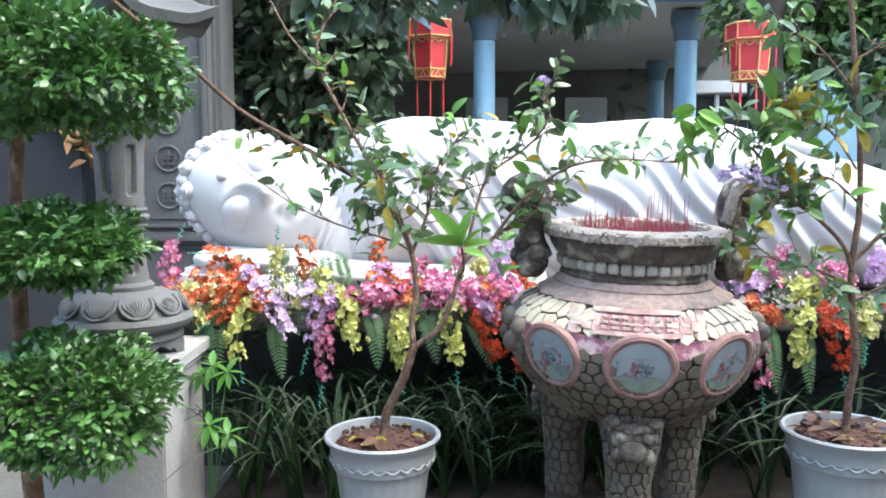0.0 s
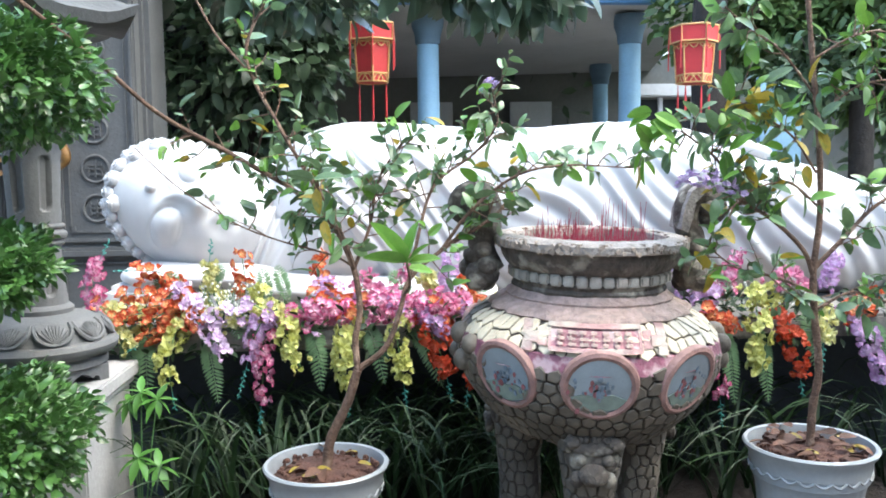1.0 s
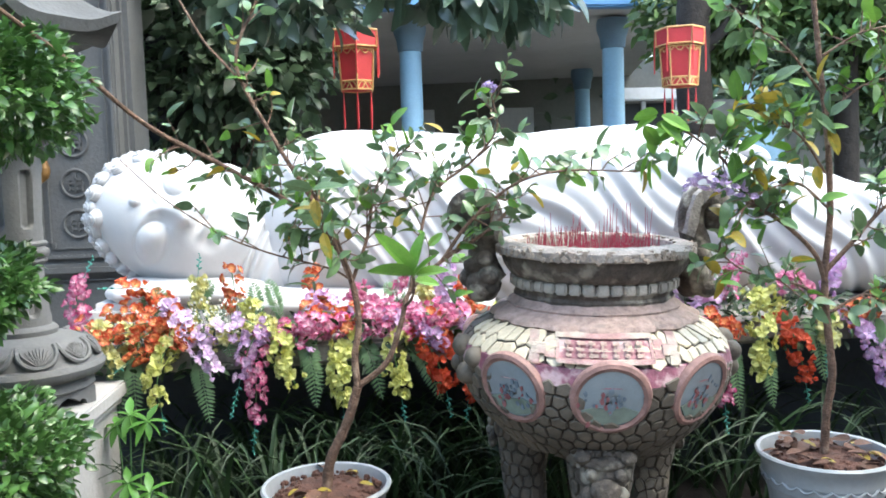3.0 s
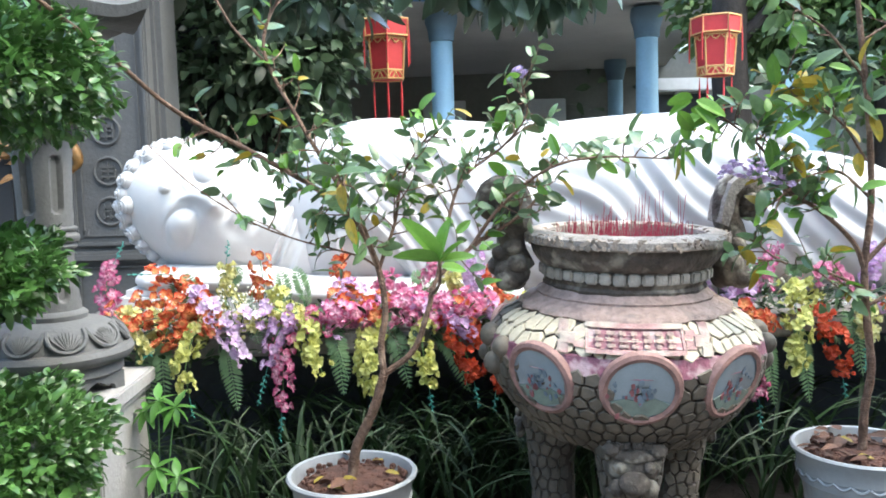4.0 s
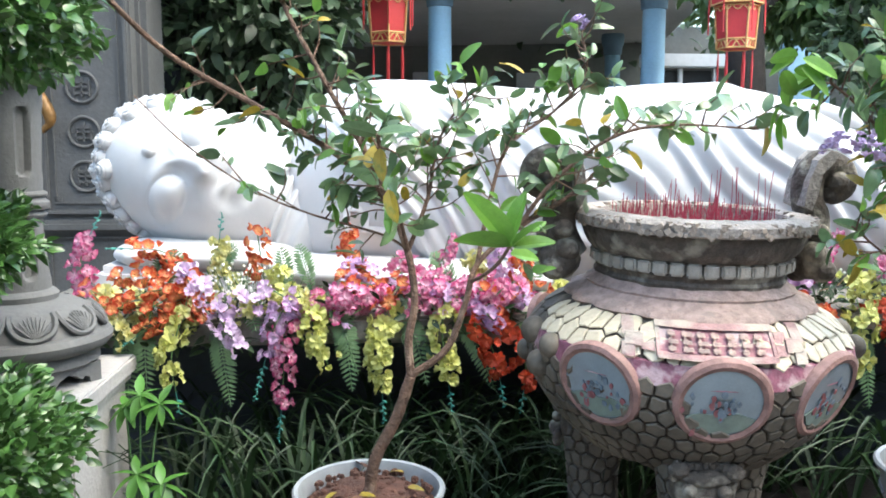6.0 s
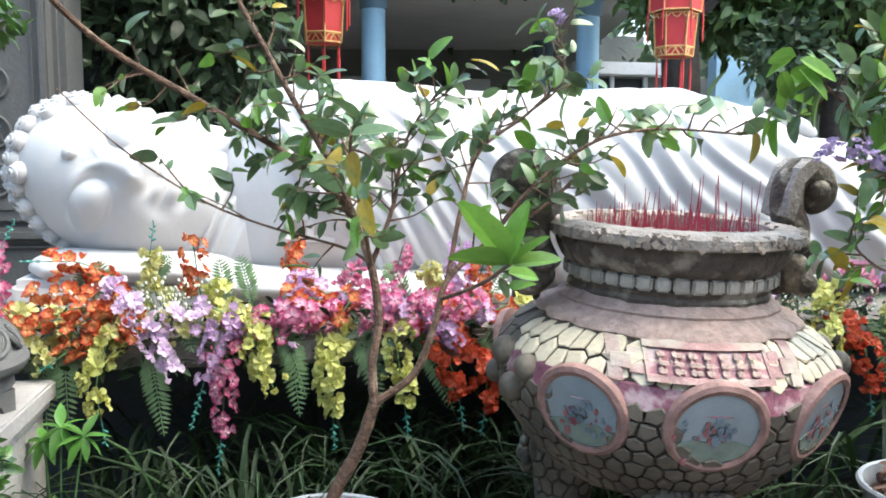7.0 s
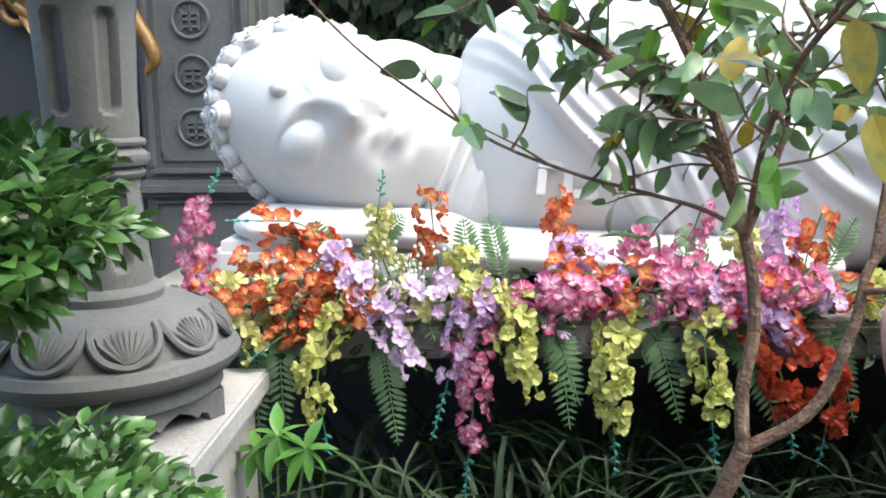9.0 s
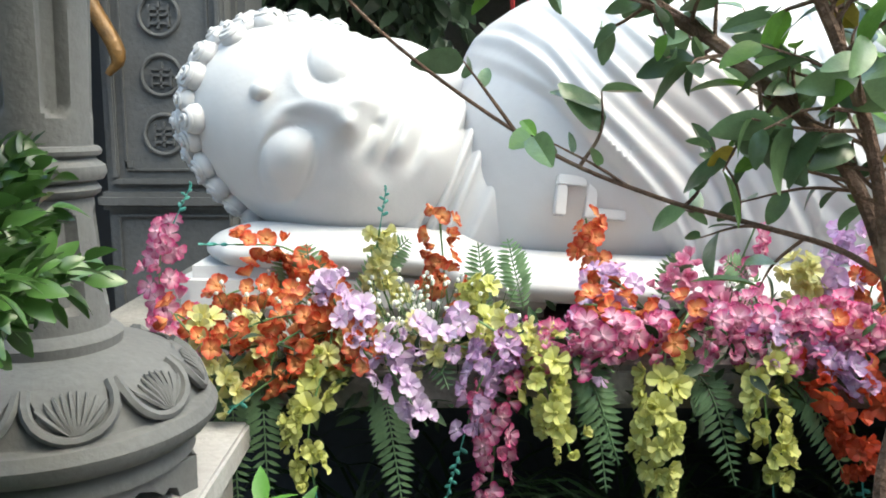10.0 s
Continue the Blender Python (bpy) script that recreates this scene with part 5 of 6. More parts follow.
spray("yellow", [(-0.78, 3.36, 0.88), (-0.80, 3.28, 0.82), (-0.82, 3.25, 0.72), (-0.81, 3.25, 0.62)], 22, 0.05, 0.03)
spray("cream", [(-0.68, 3.50, 0.90), (-0.71, 3.48, 1.0), (-0.70, 3.46, 1.08)], 14, 0.07, 0.028)
spray("orange", [(-0.56, 3.52, 0.90), (-0.57, 3.50, 1.0), (-0.58, 3.48, 1.12)], 13, 0, 0.028)
spray("yellow", [(-0.46, 3.46, 0.86), (-0.49, 3.42, 0.94), (-0.52, 3.40, 0.99)], 12, 0, 0.03)
spray("cream", [(-0.40, 3.42, 0.86), (-0.52, 3.33, 0.88), (-0.62, 3.30, 0.87)], 12, 0, 0.022)
spray("lavender", [(-0.60, 3.34, 0.88), (-0.68, 3.29, 0.87), (-0.64, 3.26, 0.80), (-0.60, 3.25, 0.74)], 15, 0, 0.024)
spray("purple", [(-0.40, 3.34, 0.88), (-0.46, 3.29, 0.88), (-0.50, 3.27, 0.82), (-0.53, 3.26, 0.72)], 16, 0.12, 0.026)
spray("pink", [(-0.44, 3.34, 0.86), (-0.475, 3.28, 0.78), (-0.475, 3.26, 0.68), (-0.485, 3.26, 0.56)], 20, 0.10, 0.028)
spray("yellow", [(-0.36, 3.34, 0.88), (-0.385, 3.28, 0.84), (-0.36, 3.26, 0.76), (-0.33, 3.26, 0.68)], 20, 0, 0.032)
spray("pink", [(-0.10, 3.40, 0.87), (-0.22, 3.31, 0.90), (-0.34, 3.30, 0.90), (-0.38, 3.30, 0.88)], 18, 0, 0.026)
spray("orange", [(-0.20, 3.52, 0.88), (-0.25, 3.49, 0.99), (-0.28, 3.47, 1.10)], 18, 0.0, 0.034)
spray("orange", [(-0.12, 3.44, 0.88), (-0.20, 3.38, 0.93), (-0.30, 3.34, 0.95)], 12, 0, 0.026)
spray("purple", [(-0.14, 3.46, 0.90), (-0.23, 3.42, 0.98), (-0.28, 3.40, 0.97)], 10, 0, 0.026)
spray("rose", [(0.02, 3.48, 0.88), (-0.06, 3.44, 0.98), (-0.14, 3.42, 1.0)], 12, 0, 0.03)
spray("yellow", [(-0.14, 3.34, 0.86), (-0.165, 3.28, 0.78), (-0.17, 3.26, 0.69), (-0.165, 3.26, 0.60)], 22, 0.08, 0.030)
spray("pink", [(0.14, 3.40, 0.88), (0.02, 3.32, 0.93), (-0.08, 3.30, 0.91)], 14, 0, 0.03)
spray("yellow", [(0.05, 3.34, 0.88), (0.03, 3.28, 0.80), (0.04, 3.26, 0.70), (0.05, 3.26, 0.62)], 22, 0.08, 0.030)
spray("pink", [(0.03, 3.52, 0.90), (0.05, 3.50, 1.0), (0.07, 3.48, 1.08)], 10, 0, 0.024)
spray("pink", [(0.24, 3.40, 0.90), (0.16, 3.32, 0.92), (0.06, 3.29, 0.88)], 15, 0, 0.03)
spray("red", [(0.10, 3.36, 0.86), (0.16, 3.28, 0.80), (0.20, 3.26, 0.71), (0.215, 3.26, 0.64)], 20, 0.08, 0.03)
spray("red", [(0.20, 3.36, 0.84), (0.27, 3.28, 0.76), (0.30, 3.26, 0.68), (0.295, 3.26, 0.60)], 20, 0.06, 0.03)
spray("cream", [(0.20, 3.50, 0.90), (0.17, 3.46, 0.98), (0.14, 3.44, 1.01)], 11, 0, 0.026)
spray("purple", [(0.26, 3.50, 0.90), (0.24, 3.47, 1.0), (0.25, 3.46, 1.09)], 14, 0, 0.028)
spray("orange", [(0.32, 3.50, 0.90), (0.32, 3.47, 0.98), (0.34, 3.46, 1.06)], 11, 0, 0.026)
spray("purple", [(0.12, 3.32, 0.88), (0.18, 3.28, 0.84), (0.22, 3.27, 0.80)], 9, 0, 0.022)
spray("rose", [(0.34, 3.40, 0.90), (0.26, 3.33, 0.92), (0.2, 3.30, 0.88)], 10, 0, 0.026)
# a second, lower row that fills the band
ROW = ((-0.98, "orange cream"), (-0.80, "orange orange cream"), (-0.68, "orange lavender"), (-0.56, "lavender cream"), (-0.44, "yellow cream purple"), (-0.30, "pink purple"), (-0.06, "pink orange rose"), (0.12, "pink rose purple"), (0.5, "pink purple orange"))
for k in range(30):
    x = -1.04 + 0.047 * k + rnd(-.02, .02)
    kinds = next(c for end, c in ROW if x < end).split()
    spray(kinds[k % len(kinds)], [(x, 3.40 + rnd(-.02, .03), 0.86), (x + rnd(-.05, .05), 3.33, 0.90 + rnd(-.02, .04)), (x + rnd(-.08, .08), 3.285, 0.86 + rnd(-.05, .02))], 5, 0, 0.026, 0.95)
# behind the urn and past it
for k, (c, x) in enumerate((("yellow", 0.45), ("pink", 0.58), ("lavender", 0.70), ("orange", 0.84), ("cream", 0.96), ("purple", 1.06))):
    spray(c, [(x, 3.44, 0.88), (x - 0.03, 3.35, 0.90), (x + 0.02, 3.28, 0.82), (x + 0.03, 3.26, 0.74)], 13, 0, 0.03)
spray("purple", [(1.22, 3.50, 0.88), (1.20, 3.46, 0.98), (1.22, 3.44, 1.07)], 18, 0, 0.034)
spray("purple", [(1.34, 3.46, 0.88), (1.25, 3.38, 0.96), (1.18, 3.34, 0.93)], 14, 0, 0.03)
spray("pink", [(1.22, 3.36, 0.84), (1.25, 3.28, 0.74), (1.27, 3.26, 0.62), (1.28, 3.26, 0.53)], 15, 0.10, 0.024)
spray("yellow", [(1.46, 3.36, 0.88), (1.44, 3.28, 0.80), (1.42, 3.26, 0.70), (1.41, 3.26, 0.62)], 24, 0, 0.034)
spray("yellow", [(1.56, 3.44, 0.88), (1.48, 3.36, 0.92), (1.38, 3.33, 0.90)], 16, 0, 0.034)
spray("red", [(1.50, 3.36, 0.86), (1.55, 3.28, 0.80), (1.58, 3.26, 0.70), (1.60, 3.26, 0.60)], 22, 0.06, 0.032)
spray("pink", [(1.40, 3.50, 0.90), (1.39, 3.47, 1.0), (1.41, 3.45, 1.09)], 12, 0, 0.03)
spray("rose", [(1.70, 3.46, 0.90), (1.60, 3.38, 0.98), (1.52, 3.36, 0.97)], 14, 0, 0.032)
spray("orange", [(1.24, 3.36, 0.86), (1.30, 3.30, 0.83), (1.33, 3.28, 0.78)], 9, 0, 0.026)
spray("cream", [(1.72, 3.36, 0.86), (1.70, 3.28, 0.80), (1.69, 3.26, 0.74)], 13, 0.10, 0.03)
spray("orange", [(1.98, 3.42, 0.88), (1.88, 3.34, 0.86), (1.78, 3.30, 0.82)], 16, 0, 0.032)
spray("purple", [(1.82, 3.36, 0.84), (1.86, 3.28, 0.76), (1.90, 3.26, 0.66), (1.93, 3.26, 0.58)], 20, 0, 0.032)
spray("purple", [(1.86, 3.50, 0.90), (1.82, 3.46, 1.0), (1.84, 3.45, 1.06)], 14, 0, 0.03)
spray("yellow", [(2.10, 3.40, 0.88), (2.06, 3.30, 0.84), (2.08, 3.27, 0.72)], 16, 0, 0.03)
spray("pink", [(2.2, 3.42, 0.9), (2.14, 3.34, 0.94), (2.05, 3.31, 0.92)], 14, 0, 0.03)

# ---- fern fronds, sprigs and twigs between the sprays ----


def frond(start, tip, sag):
    o = Vector(start)
    reach = (Vector(tip) - o).length
    n, pinna = max(9, int(reach / 0.0112)), 0.030 + 0.062 * min(reach, 0.28)
    F_ = thing("fern_frond", "dark green artificial fern frond on the ledge", "fern", start, "fern fronds on the ledge")
    e = Vector(tip) - o
    line = bend([(0, 0, 0), e * 0.5 + Vector((0, -0.25 * sag, sag)), e], 10)
    g = Geo().tube(line, 0.0018, 4)
    lv, lf = leaf_shape(1, 0.27, 0.2, 0.15, 3, 0.7)
    m = len(line) - 1
    face = Vector((0.1, -1, 0.25)).normalized()
    for i in range(n):
        t = (i + 1) / (n + 1) * m
        p = line[int(t)].lerp(line[min(m, int(t) + 1)], t % 1)
        d = (line[min(m, int(t) + 1)] - line[int(t)]).normalized()
        s = d.cross(face).normalized()
        w = pinna * math.sin(math.pi * (0.12 + 0.86 * i / n)) ** 0.7
        for k in (-1, 1):
            y = (s * k + d * 0.55 + rdir() * 0.08).normalized()
            x = y.cross(face).normalized()
            g.add(lv, lf, Matrix.Translation(p) @ Matrix((x, y, x.cross(y))).transposed().to_4x4() @ Matrix.Scale(w, 4))
    part("frond", g, FERN, F_)


for s, e, sag in (((-0.98, 3.34, 0.84), (-0.96, 3.27, 0.58), 0.05), ((-0.92, 3.34, 0.82), (-0.90, 3.26, 0.60), 0.05), ((-0.70, 3.34, 0.82), (-0.645, 3.27, 0.56), 0.04),
                  ((-0.34, 3.36, 0.86), (-0.24, 3.26, 0.66), 0.05), ((-0.30, 3.36, 0.84), (-0.26, 3.27, 0.60), 0.05), ((-0.10, 3.36, 0.84), (-0.02, 3.26, 0.62), 0.05), ((0.06, 3.36, 0.84), (0.2, 3.26, 0.60), 0.05),
                  ((-0.88, 3.50, 0.9), (-0.90, 3.46, 1.03), 0.0), ((-0.84, 3.5, 0.9), (-0.85, 3.46, 1.05), 0.0), ((-0.76, 3.5, 0.9), (-0.64, 3.46, 1.06), 0.02), ((-0.48, 3.5, 0.9), (-0.50, 3.47, 1.05), 0.0),
                  ((-0.40, 3.5, 0.9), (-0.44, 3.46, 1.06), 0.0), ((-0.12, 3.5, 0.9), (-0.08, 3.44, 1.03), 0.02), ((0.10, 3.5, 0.9), (0.0, 3.44, 1.02), 0.02), ((0.36, 3.5, 0.9), (0.42, 3.46, 1.05), 0.0),
                  ((1.32, 3.34, 0.80), (1.34, 3.26, 0.50), 0.04), ((1.46, 3.34, 0.80), (1.48, 3.27, 0.50), 0.04), ((1.64, 3.34, 0.84), (1.68, 3.26, 0.60), 0.04), ((1.3, 3.5, 0.9), (1.32, 3.46, 1.05), 0.0),
                  ((1.6, 3.5, 0.9), (1.66, 3.46, 1.04), 0.0), ((-0.62, 3.40, 0.86), (-0.56, 3.28, 0.80), 0.03), ((0.30, 3.36, 0.84), (0.36, 3.27, 0.62), 0.04), ((-1.02, 3.36, 0.84), (-1.04, 3.29, 0.76), 0.03),
                  ((0.6, 3.36, 0.84), (0.62, 3.27, 0.6), 0.04), ((1.9, 3.36, 0.84), (1.98, 3.27, 0.58), 0.04)):
    frond(s, e, sag)
S = thing("white_sprigs", "tiny white filler blossom among the flowers", "artificial flowers", (0, 3.4, 0.9))
g, h = Geo(), Geo()
for cx, n in ((-0.66, 60), (-0.60, 50), (-0.48, 40), (-0.98, 24), (-0.86, 24), (0.0, 36), (1.38, 20), (1.62, 20)):
    for i in range(n):
        p = Vector((cx + rnd(-.07, .07), rnd(-.06, .08), rnd(-0.04, 0.10)))
        g.ball(p, rnd(0.003, 0.006), 5, 4)
        h.tube([(cx, 0.06, -0.08), p], 0.0008, 3)
tagged(part("blossom", g, GYPSO, S), kind="stuff")
tagged(part("stem", h, STEMGREEN, S), kind="stuff")
S = thing("dried_twigs", "dry brown twigs and leaves poking out of the flowers", "twigs", (0, 3.4, 0.86))
g = Geo()
for i in range(46):
    x = rnd(-1.0, 2.0)
    p = Vector((x, rnd(-0.1, 0.05), rnd(-0.04, 0.06)))
    g.tube([p, p + Vector((rnd(-.08, .08), rnd(-.04, .02), rnd(-.02, .05)))], [0.0022, 0.0012], 4)
tagged(part("twig", g, DRIED, S), kind="stuff")
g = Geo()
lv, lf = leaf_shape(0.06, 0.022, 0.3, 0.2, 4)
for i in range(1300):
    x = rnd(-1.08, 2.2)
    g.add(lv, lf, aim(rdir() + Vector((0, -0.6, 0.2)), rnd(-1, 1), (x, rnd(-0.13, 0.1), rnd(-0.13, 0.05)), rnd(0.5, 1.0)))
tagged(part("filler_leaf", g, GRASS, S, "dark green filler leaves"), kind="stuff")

# ---- plants under the ledge ----
G = thing("strap_leaf_grass", "dense dark strap-leaved grass filling the bed", "grass", (0, 0, 0.09), kind="stuff")
g = Geo()
rng.seed(5)
for i in range(190):
    cx, cy = rnd(-0.90, 2.6), rnd(3.12, 3.70)
    if cx > 0.75 and i % 3:
        continue
    if abs(cx - 0.655) < 0.3 and cy < 3.05:
        continue
    for k in range(rng.randrange(4, 8)):
        a, ln, rise = rnd(0, 6.28), rnd(0.40, 0.95), rnd(0.26, 0.58)
        d = Vector((math.cos(a), 0.7 * math.sin(a), 0))
        p0 = Vector((cx, cy, 0))
        w = rnd(0.005, 0.010)
        side = Vector((-d.y, d.x, 0)).normalized() * w
        v, f, n = [], [], 7
        for j in range(n + 1):
            t = j / n
            c = p0 + d * (ln * 0.75 * t ** 1.4) + Vector((0, 0, rise * 1.75 * (t - 0.62 * t * t * t)))
            ww = side * (1 - t ** 3 * 0.95)
            if c.y > 3.76:
                c.y = 3.76 - rnd(0, .01)
            v += [c - ww + Vector((0, 0, 0.3 * w)), c, c + ww + Vector((0, 0, 0.3 * w))]
        for j in range(n):
            b = 3 * j
            f += [(b, b + 1, b + 4, b + 3), (b + 1, b + 2, b + 5, b + 4)]
        g.add([q[:] for q in v], f)
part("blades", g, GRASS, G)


def palmate(base, leaves, size):
    P_ = thing("umbrella_sapling", "small sapling with bright green palmate leaves", "sapling", base, "palmate saplings")
    o = Vector(base)
    for k, (p, d) in enumerate(leaves):
        e = Vector(p) - o
        part("stalk", Geo().tube(bend([(0, 0, 0), e * 0.6 + Vector((0, 0, 0.03)), e], 5), 0.003, 6), STEMGREEN, P_)
        dd = Vector(d).normalized()
        for j in range(7):
            a = 2 * math.pi * j / 7
            u = dd.orthogonal().normalized()
            w = dd.cross(u)
            q = (u * math.cos(a) + w * math.sin(a) + dd * 0.15 - Vector((0, 0, 0.25))).normalized()
            part("leaflet", STARLEAF, None, P_, at=aim(q, rnd(-.2, .2), e, size * rnd(0.8, 1.15)))


STARLEAF = Geo().add(*leaf_shape(0.080, 0.029, 0.3, 0.25, 5)).mesh("leaflet", STAR)
palmate((-0.90, 3.12, 0.09), [((-0.87, 3.08, 0.66), (0.2, -0.7, 0.7)), ((-0.81, 3.06, 0.64), (0.4, -0.8, 0.5)), ((-0.86, 2.98, 0.46), (0.1, -0.7, 0.7)), ((-0.92, 3.1, 0.62), (-0.2, -0.6, 0.8)), ((-0.80, 3.0, 0.42), (0.2, -0.7, 0.7))], 1.0)

# ---- pavilion pillar behind the head ----
W = thing("pavilion_pillar", "grey carved pavilion pillar with round fortune emblems", "pillar", (-1.60, 5.15, 0))
part("block", Geo().box(-0.28, 0.20, -0.15, 0.25, 0, 3.4, 0.01), PILLAR, W)
part("corner_post", Geo().box(0.08, 0.25, -0.05, 0.32, 0, 3.4, 0.03), PILLAR, W)
g = Geo()
for x0, x1, z0, z1 in ((-0.25, 0.19, 1.045, 1.07), (-0.25, 0.19, 2.9, 2.925), (-0.25, -0.225, 1.072, 2.898), (0.165, 0.19, 1.072, 2.898)):
    g.box(x0, x1, -0.172, -0.15, z0, z1, 0.006)
part("panel_frame", g, PILLAR, W)
g = Geo()
for x0, x1, z0, z1 in ((-0.20, 0.14, 1.10, 1.11), (-0.20, 0.14, 2.85, 2.86), (-0.20, -0.19, 1.112, 2.85), (0.13, 0.14, 1.112, 2.85)):
    g.box(x0, x1, -0.16, -0.148, z0, z1, 0.002)
g.box(-0.20, -0.17, -0.16, -0.148, 1.112, 1.14, 0.002)
part("inner_fillet", g, PILLAR, W)
part("plinth_moulding", Geo().box(-0.31, 0.23, -0.19, 0.2, 0.95, 1.02, 0.02), PILLAR, W)
g = Geo()
for x0, x1, z0, z1 in ((-0.24, 0.2, 0.92, 0.93), (-0.24, -0.23, 0.2, 0.92), (0.19, 0.2, 0.2, 0.92)):
    g.box(x0, x1, -0.164, -0.15, z0, z1, 0.003)
part("base_panel", g, PILLAR, W)
for i in range(7):
    z = 1.24 + 0.222 * i
    m = Matrix.Translation((-0.045, -0.152, z)) @ Matrix.Rotation(radians(90), 4, "X")
    g = Geo()
    g.tube([(0.075 * math.cos(t), -0.156, z + 0.075 * math.sin(t)) for t in np.linspace(0, 6.283, 41)], 0.008, 8, Matrix.Translation((-0.045, 0, 0)))
    bars = ((-0.035, 0.035, 0.022), (-0.045, 0.045, 0.0), (-0.035, 0.035, -0.030))
    for x0, x1, dz in bars:
        g.box(-0.045 + x0, -0.045 + x1, -0.162, -0.148, z + dz - 0.006, z + dz + 0.006, 0.002)
    g.box(-0.051, -0.039, -0.162, -0.148, z - 0.05, z + 0.05, 0.002)
    for s in (-1, 1):
        g.box(-0.045 + s * 0.036 - 0.005, -0.045 + s * 0.036 + 0.005, -0.162, -0.148, z - 0.045, z + (0.01 if i % 2 else 0.04), 0.002)
    part("emblem", g, PILLAR, W, "round carved fortune emblem")
# recess coloured near-black for its shade, and gilded carving beside the pillar
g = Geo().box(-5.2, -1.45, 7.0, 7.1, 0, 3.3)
setting("wall_back", g, DARKROOM, "pavilion back wall coloured near-black for the shade inside", "wall")
# side wall and overhead slab are out of view, added to keep daylight out
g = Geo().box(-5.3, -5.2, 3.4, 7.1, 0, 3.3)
setting("wall_side", g, DARKROOM, "unseen near-black side wall added to darken the pavilion", "wall")
g = Geo().box(-5.4, -1.2, 4.75, 7.2, 3.41, 3.6, 0.02)
setting("pavilion_roof", g, STONE, "unseen grey slab added over the pavilion to shade it", "roof")
C = thing("gilded_carving", "old gilded scroll carving in the dark pavilion", "carving", (-2.15, 4.9, 1.12))
rng.seed(9)
for x, z, r, turns in ((-0.16, 0.60, 0.09, 1.5), (0.0, 0.50, 0.075, -1.4), (0.12, 0.38, 0.07, 1.3), (0.20, 0.22, 0.055, -1.2)):
    pts = [(x + r * (1 - 0.8 * k / 20) * math.cos(turns * 6.28 * k / 20), -0.03 + 0.002 * k, z + r * (1 - 0.8 * k / 20) * math.sin(turns * 6.28 * k / 20)) for k in range(21)]
    part("scroll", Geo().tube(pts, [0.022 - 0.0006 * k for k in range(21)], 8), GILT, C)
part("stem", Geo().tube(bend([(-0.3, 0, 0.72), (-0.1, 0, 0.56), (0.06, 0, 0.44), (0.18, 0, 0.26), (0.24, 0, 0.05)], 6), [0.03 - 0.0006 * k for k in range(25)], 10), GILT, C)
part("hanging_scroll", Geo().tube(bend([(0.30, 0, 1.25), (0.22, 0, 0.95), (0.27, 0, 0.65), (0.38, 0, 0.42), (0.34, 0, 0.34)], 6), [0.03] * 19 + [0.026, 0.022, 0.018, 0.016, 0.014, 0.012], 10), GILT, C)
for k in range(9):
    t = k / 8
    part("leaf", Geo().add(*leaf_shape(0.10, 0.045, 0.5, 0.3, 5)), GILT, C, at=aim((rnd(-1, 1), -0.5, rnd(-0.6, 1)), rnd(-1, 1), (-0.2 + 0.42 * t, -0.02, 0.64 - 0.5 * t)))
part("board", Geo().box(-0.55, 0.02, 0.03, 0.06, -1.12, 0.9, 0.01), DARKROOM, C, "near-black board that stands for the shade behind the carving")

# ---- unseen walls added behind and beside the camera to block low skylight ----
g = Geo().box(-14, 14, -6.7, -6.5, 0, 6.0)
setting("wall_south", g, PLASTER_GREY, "unseen plain grey wall added behind the camera to block low sky", "wall", False)

g = Geo().box(4.2, 4.4, -6.5, 2.9, 0, 4.6)
setting("wall_east", g, PLASTER_GREY, "unseen plain grey wall added on the right to cut side light", "wall", False)

# ---- building with blue columns ----
def bcol(x, y, top, r=0.115):
    B = thing("porch_column", "round pale-blue porch column with a slate-blue capital", "column", (x, y, 0), "porch columns")
    part("shaft", Geo().lathe([(r * 1.2, 0), (r * 1.05, 0.1), (r * 1.04, top * 0.5), (r * 0.98, top - 0.3)], 32), BLUE, B)
    part("capital", Geo().lathe([(r * 0.9, top - 0.31), (r * 1.12, top - 0.30), (r * 1.2, top - 0.20), (r * 1.45, top - 0.12), (r * 1.5, top - 0.06), (r * 1.4, top), (r, top)], 32), BLUE_CAP, B)


bcol(0.44, 9.0, 3.06)
bcol(2.59, 9.0, 3.06)
bcol(3.3, 13.0, 3.06)
# soffit, its free edge running back to the annex
g = Geo().add([(-4, 8.5, 3.09), (3.25, 8.5, 3.09), (4.55, 14.49, 3.14), (-4, 14.49, 2.95), (-4, 8.5, 3.5), (3.25, 8.5, 3.5), (4.55, 14.49, 3.5), (-4, 14.49, 3.5)],
              [(0, 1, 2, 3), (7, 6, 5, 4), (0, 4, 5, 1), (1, 5, 6, 2), (2, 6, 7, 3), (3, 7, 4, 0)])
setting("ceiling", g, SOFFIT, "grey stained porch soffit", "ceiling", False)
g = Geo().box(-4.1, 3.30, 8.33, 8.49, 3.06, 3.75, 0.02)
setting("fascia", g, BLUE_DEEP, "blue-painted roof fascia of the porch", "fascia")
# grey instead of white plaster: the porch shadow is in the wall colour
g = Geo().box(-5, 5.5, 14.5, 14.7, 0, 3.4)
setting("wall_north", g, PLASTER_GREY, "plaster back wall of the porch, greyed for the shadow on it", "wall")
# doorway shade as near-black sheets laid on the wall, with no openings cut
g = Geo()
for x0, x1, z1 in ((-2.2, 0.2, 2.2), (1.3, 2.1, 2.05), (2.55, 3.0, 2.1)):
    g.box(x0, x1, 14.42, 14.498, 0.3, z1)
setting("door_1", g, DARKROOM, "near-black sheets on the porch wall for the shade in open doorways", "doorway")
